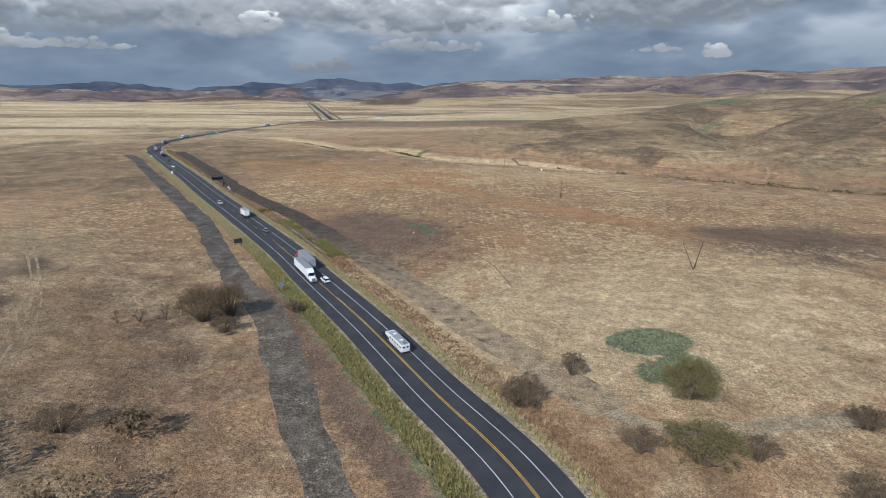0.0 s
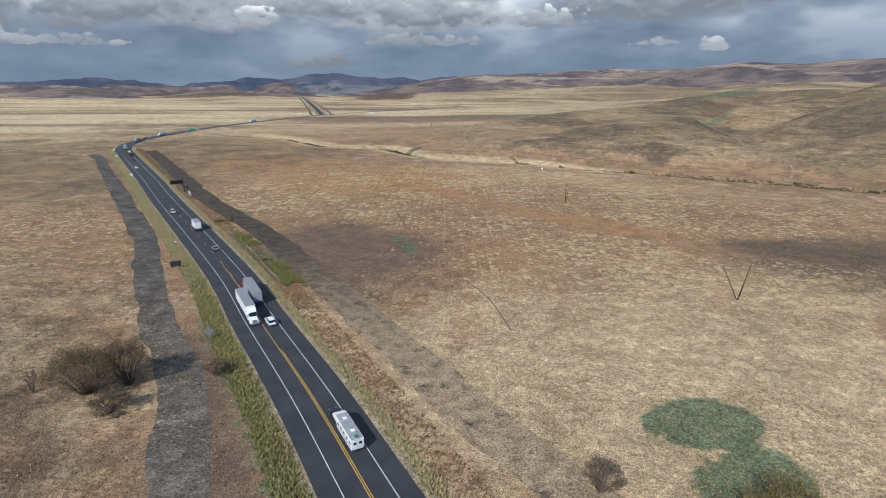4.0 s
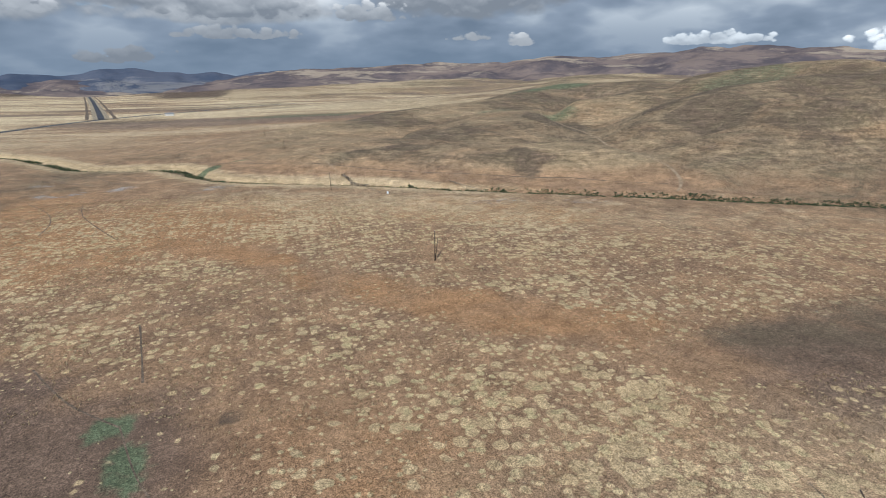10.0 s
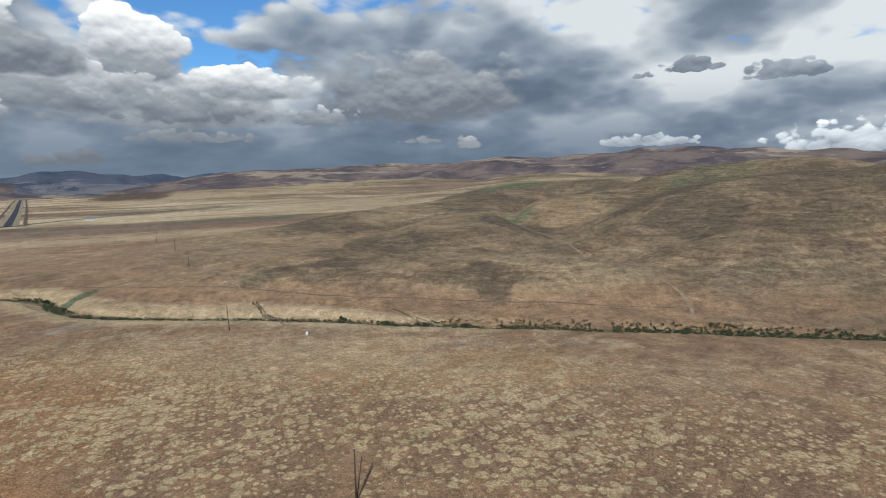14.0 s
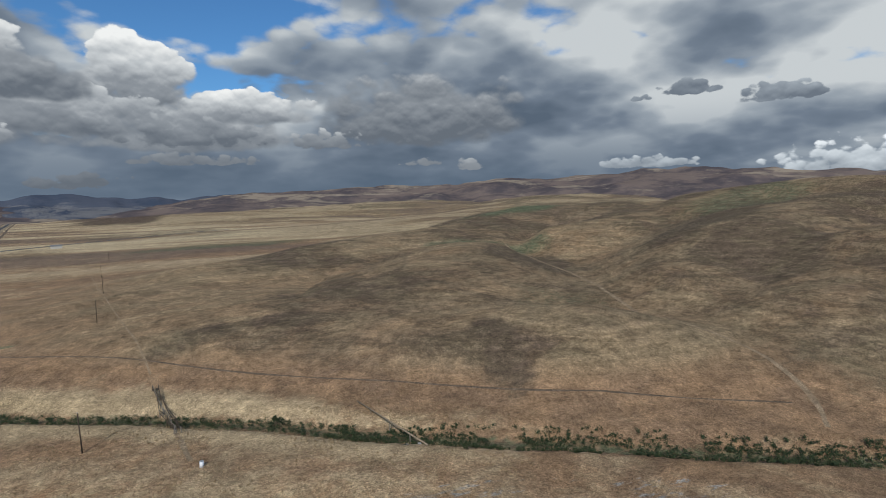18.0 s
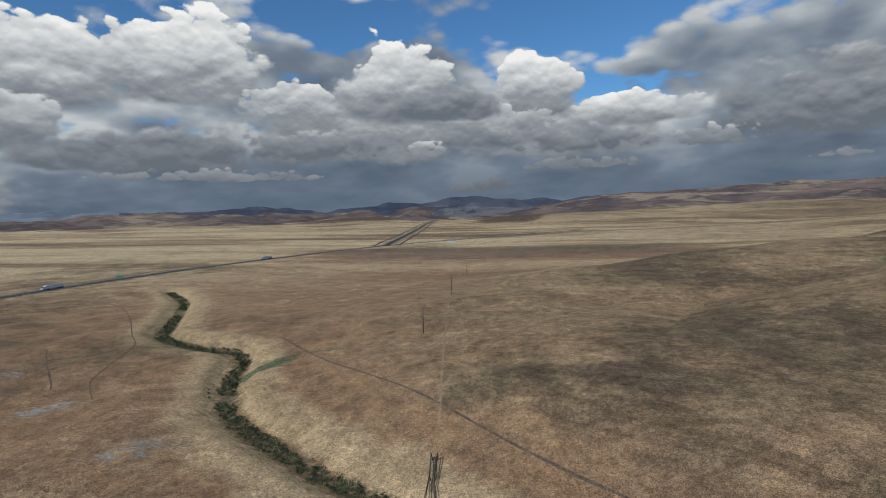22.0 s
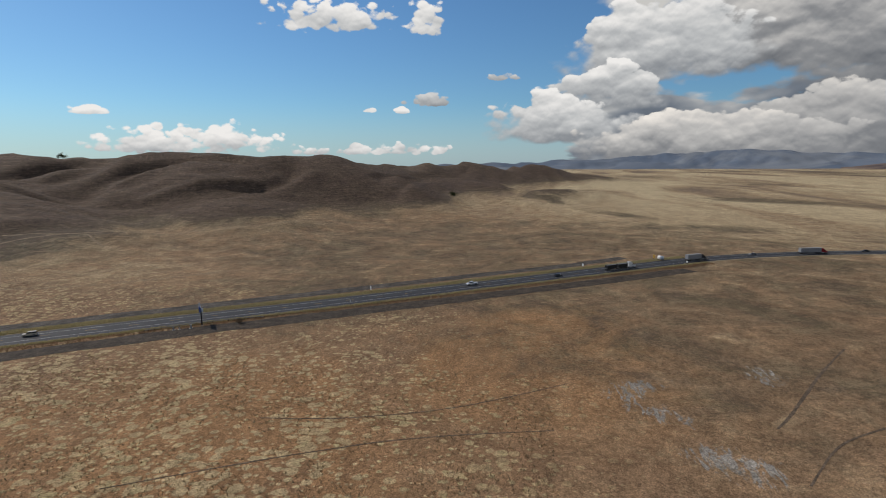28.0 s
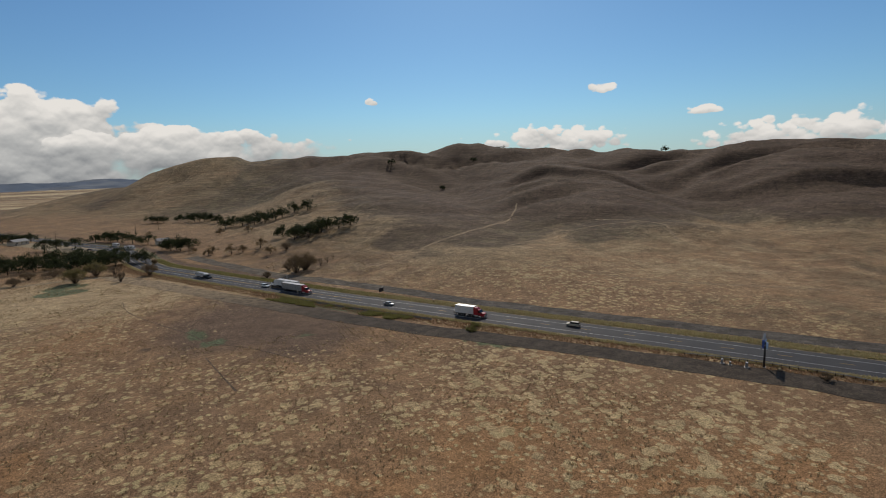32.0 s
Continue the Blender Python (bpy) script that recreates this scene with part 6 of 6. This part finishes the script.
for k, (x, y, h) in enumerate(((85.5, 410.5, 3.2), (-58, 520, 2.6), (-44, 497, 2.2), (129, 366, 2.0))):
    shrub(x, y, h, h * 1.3, CREEKLEAF, "grey-green willow shrub by the creek", 60 + k, stems=16, leaves=50, group="shrubs along the creek")


def scatter(n, x0, x1, y0, y1, test):
    px, py = RNG.uniform(x0, x1, n), RNG.uniform(y0, y1, n)
    ok = test(px, py)
    return px[ok], py[ok]


def clear_of(px, py, road_gap=9.5):
    d, _ = near_line(px, py, ROAD)
    e, _ = near_line(px, py, STRIP_EAST)
    w, _ = near_line(px, py, STRIP_WEST)
    c, _ = near_line(px, py, CREEK)
    return (d > road_gap) & (e > 5.2) & (w > 5.0) & (c > 5)


def grassy(px, py):
    """Keeps tufts off the bare brown stretches."""
    out = np.ones(px.shape, bool)
    for x, y, r, q in ((50, 222, 44, 16), (-16, 296, 34, 14), (135, 170, 46, 16), (-42, 160, 46, 34)):
        out &= np.hypot((px - x) / r, (py - y) / q) > 0.85
    return out


px, py = scatter(70000, -130, 150, -30, 420, lambda x, y: clear_of(x, y) & (fbm(x, y, 9, 91, 2) > 0.5) & grassy(x, y))
tagged(part("dry_grass", tuft_mesh("dry_grass", px, py, RNG.uniform(0.22, 0.5, len(px)), STRAW, RNG, 4), STRAW), "dry straw-coloured grass tufts", "grass", kind="stuff")
o, w = along(ROAD, 0.5)
sel = (o[:, 1] > -40) & (o[:, 1] < 520)
o, w = o[sel], w[sel]


def verge(n, lo, hi, side):
    i = RNG.integers(0, len(o), n)
    off = RNG.uniform(lo, hi, n) * side
    return o[i, 0] + w[i, 1] * off, o[i, 1] - w[i, 0] * off


px, py = verge(22000, 8.2, 13.5, -1)
ok = clear_of(px, py, 8.0)
qx, qy = verge(9000, 8.4, 10.6, 1)
px, py = np.r_[px[ok], qx], np.r_[py[ok], qy]
far = (py + RNG.normal(size=len(py)) * 20 > 135) | (np.arange(len(px)) >= ok.sum())
tagged(part("verge_straw", tuft_mesh("verge_straw", px[far], py[far], RNG.uniform(0.3, 0.8, far.sum()), PALE, RNG, 5), PALE), "pale dry grass along the road edge", "grass", kind="stuff")
px, py = px[~far], py[~far]
tagged(part("verge_grass", tuft_mesh("verge_grass", px, py, RNG.uniform(0.3, 0.8, len(px)), VERGE, RNG, 5), VERGE), "tall yellow-green grass along the road edge", "grass", kind="stuff")
px, py = verge(9000, 10.5, 17, 1)
ok = clear_of(px, py, 10)
tagged(part("roadside_weeds", tuft_mesh("roadside_weeds", px[ok], py[ok], RNG.uniform(0.25, 0.6, ok.sum()), RUSSET, RNG, 5), RUSSET), "russet dry weeds beside the highway", "weeds", kind="stuff")

px, py = RNG.uniform(-105, -50, 26000), RNG.uniform(126, 190, 26000)
d, _ = near_line(px, py, STRIP_EAST)
e, _ = near_line(px, py, ROAD)
ok = (d > 5.0) & (d < 11.5) & (e < 21) & (fbm(px, py, 7, 95, 2) > 0.44)
tagged(part("weed_bank", tuft_mesh("weed_bank", px[ok], py[ok], RNG.uniform(0.4, 1.0, ok.sum()), LIME, RNG, 5), LIME), "bank of yellow-green weeds beside the graded strip", "weeds", kind="stuff")

# ---- the rest area ----
lot = bmesh.new()
ring = [(26, -104), (40, -98), (62, -112), (86, -150), (112, -196), (148, -244), (140, -262), (112, -230), (74, -180), (40, -148), (22, -126)]
top = [lot.verts.new((x, y, gz(x, y) + 0.02)) for x, y in ring]
f = lot.faces.new(top)
if f.normal.z < 0:
    f.normal_flip()
ext = bmesh.ops.extrude_face_region(lot, geom=[f])
bmesh.ops.translate(lot, verts=[v for v in ext["geom"] if isinstance(v, bmesh.types.BMVert)], vec=(0, 0, 0.06))
bmesh.ops.triangulate(lot, faces=list(lot.faces))
tagged(part("pavement", lot, SHOULDER), "pale gravel lot of the rest area", "parking lot", kind="structure")
motorhome((27, -120, gz(27, -120) + 0.1, 65))
motorhome((40, -150, gz(40, -150) + 0.1, 30), "white camper van beside the trees")
for x, y, a, p in ((52, -128, 80, "silver"), (57, -136, 80, "black"), (70, -150, 60, "white"), (64, -142, 70, "grey")):
    car((x, y, gz(x, y) + 0.1, a), PAINTS[p], p + " car parked on gravel under trees", "sedan", "parked vehicles")
ROOF = plain("grey_metal_roof", (0.22, 0.22, 0.22), 0.5, 0.2)
WALL = plain("pale_plaster_wall", (0.5, 0.47, 0.41), 0.85)


def shed(x, y, turn, L, W, H, label):
    b = thing("building", label, "building", x, y, gz(x, y), turn, "buildings of the rest area")
    part("wall", box(0, 0, -0.3, L, W, H + 0.3), WALL, b)
    part("roof", profile([(-W / 2 - 0.5, H - 0.05), (0, H + W * 0.25), (W / 2 + 0.5, H - 0.05), (W / 2 + 0.5, H + 0.1), (0, H + W * 0.25 + 0.2), (-W / 2 - 0.5, H + 0.1)], L + 0.8, 0.0), ROOF, b)
    for k in range(3):
        wdw = part("window", box(-L / 2 + L * (k + 0.5) / 3, W / 2 + 0.02, H * 0.45, 1.2, 0.06, 1.0), GLASS, b)
        part("sill", box(-L / 2 + L * (k + 0.5) / 3, W / 2 + 0.06, H * 0.45 - 0.1, 1.4, 0.12, 0.08), WHITE, wdw)
    part("door", box(L / 2 - 1.2, W / 2 + 0.03, 0, 1.0, 0.06, 2.1), POLE, b)


shed(126, -226, 55, 14, 8, 3.4, "low pale building with a grey roof among trees")
shed(4, -140, 20, 10, 7, 3.2, "small pale building with a grey roof behind oaks")
shed(-190, 1330, 15, 16, 9, 4, "distant dark farm building on the plain")
for x, y in ((100, -240), (34, -250), (14, -262), (-40, -240)):
    utility_pole(x, y, 10)
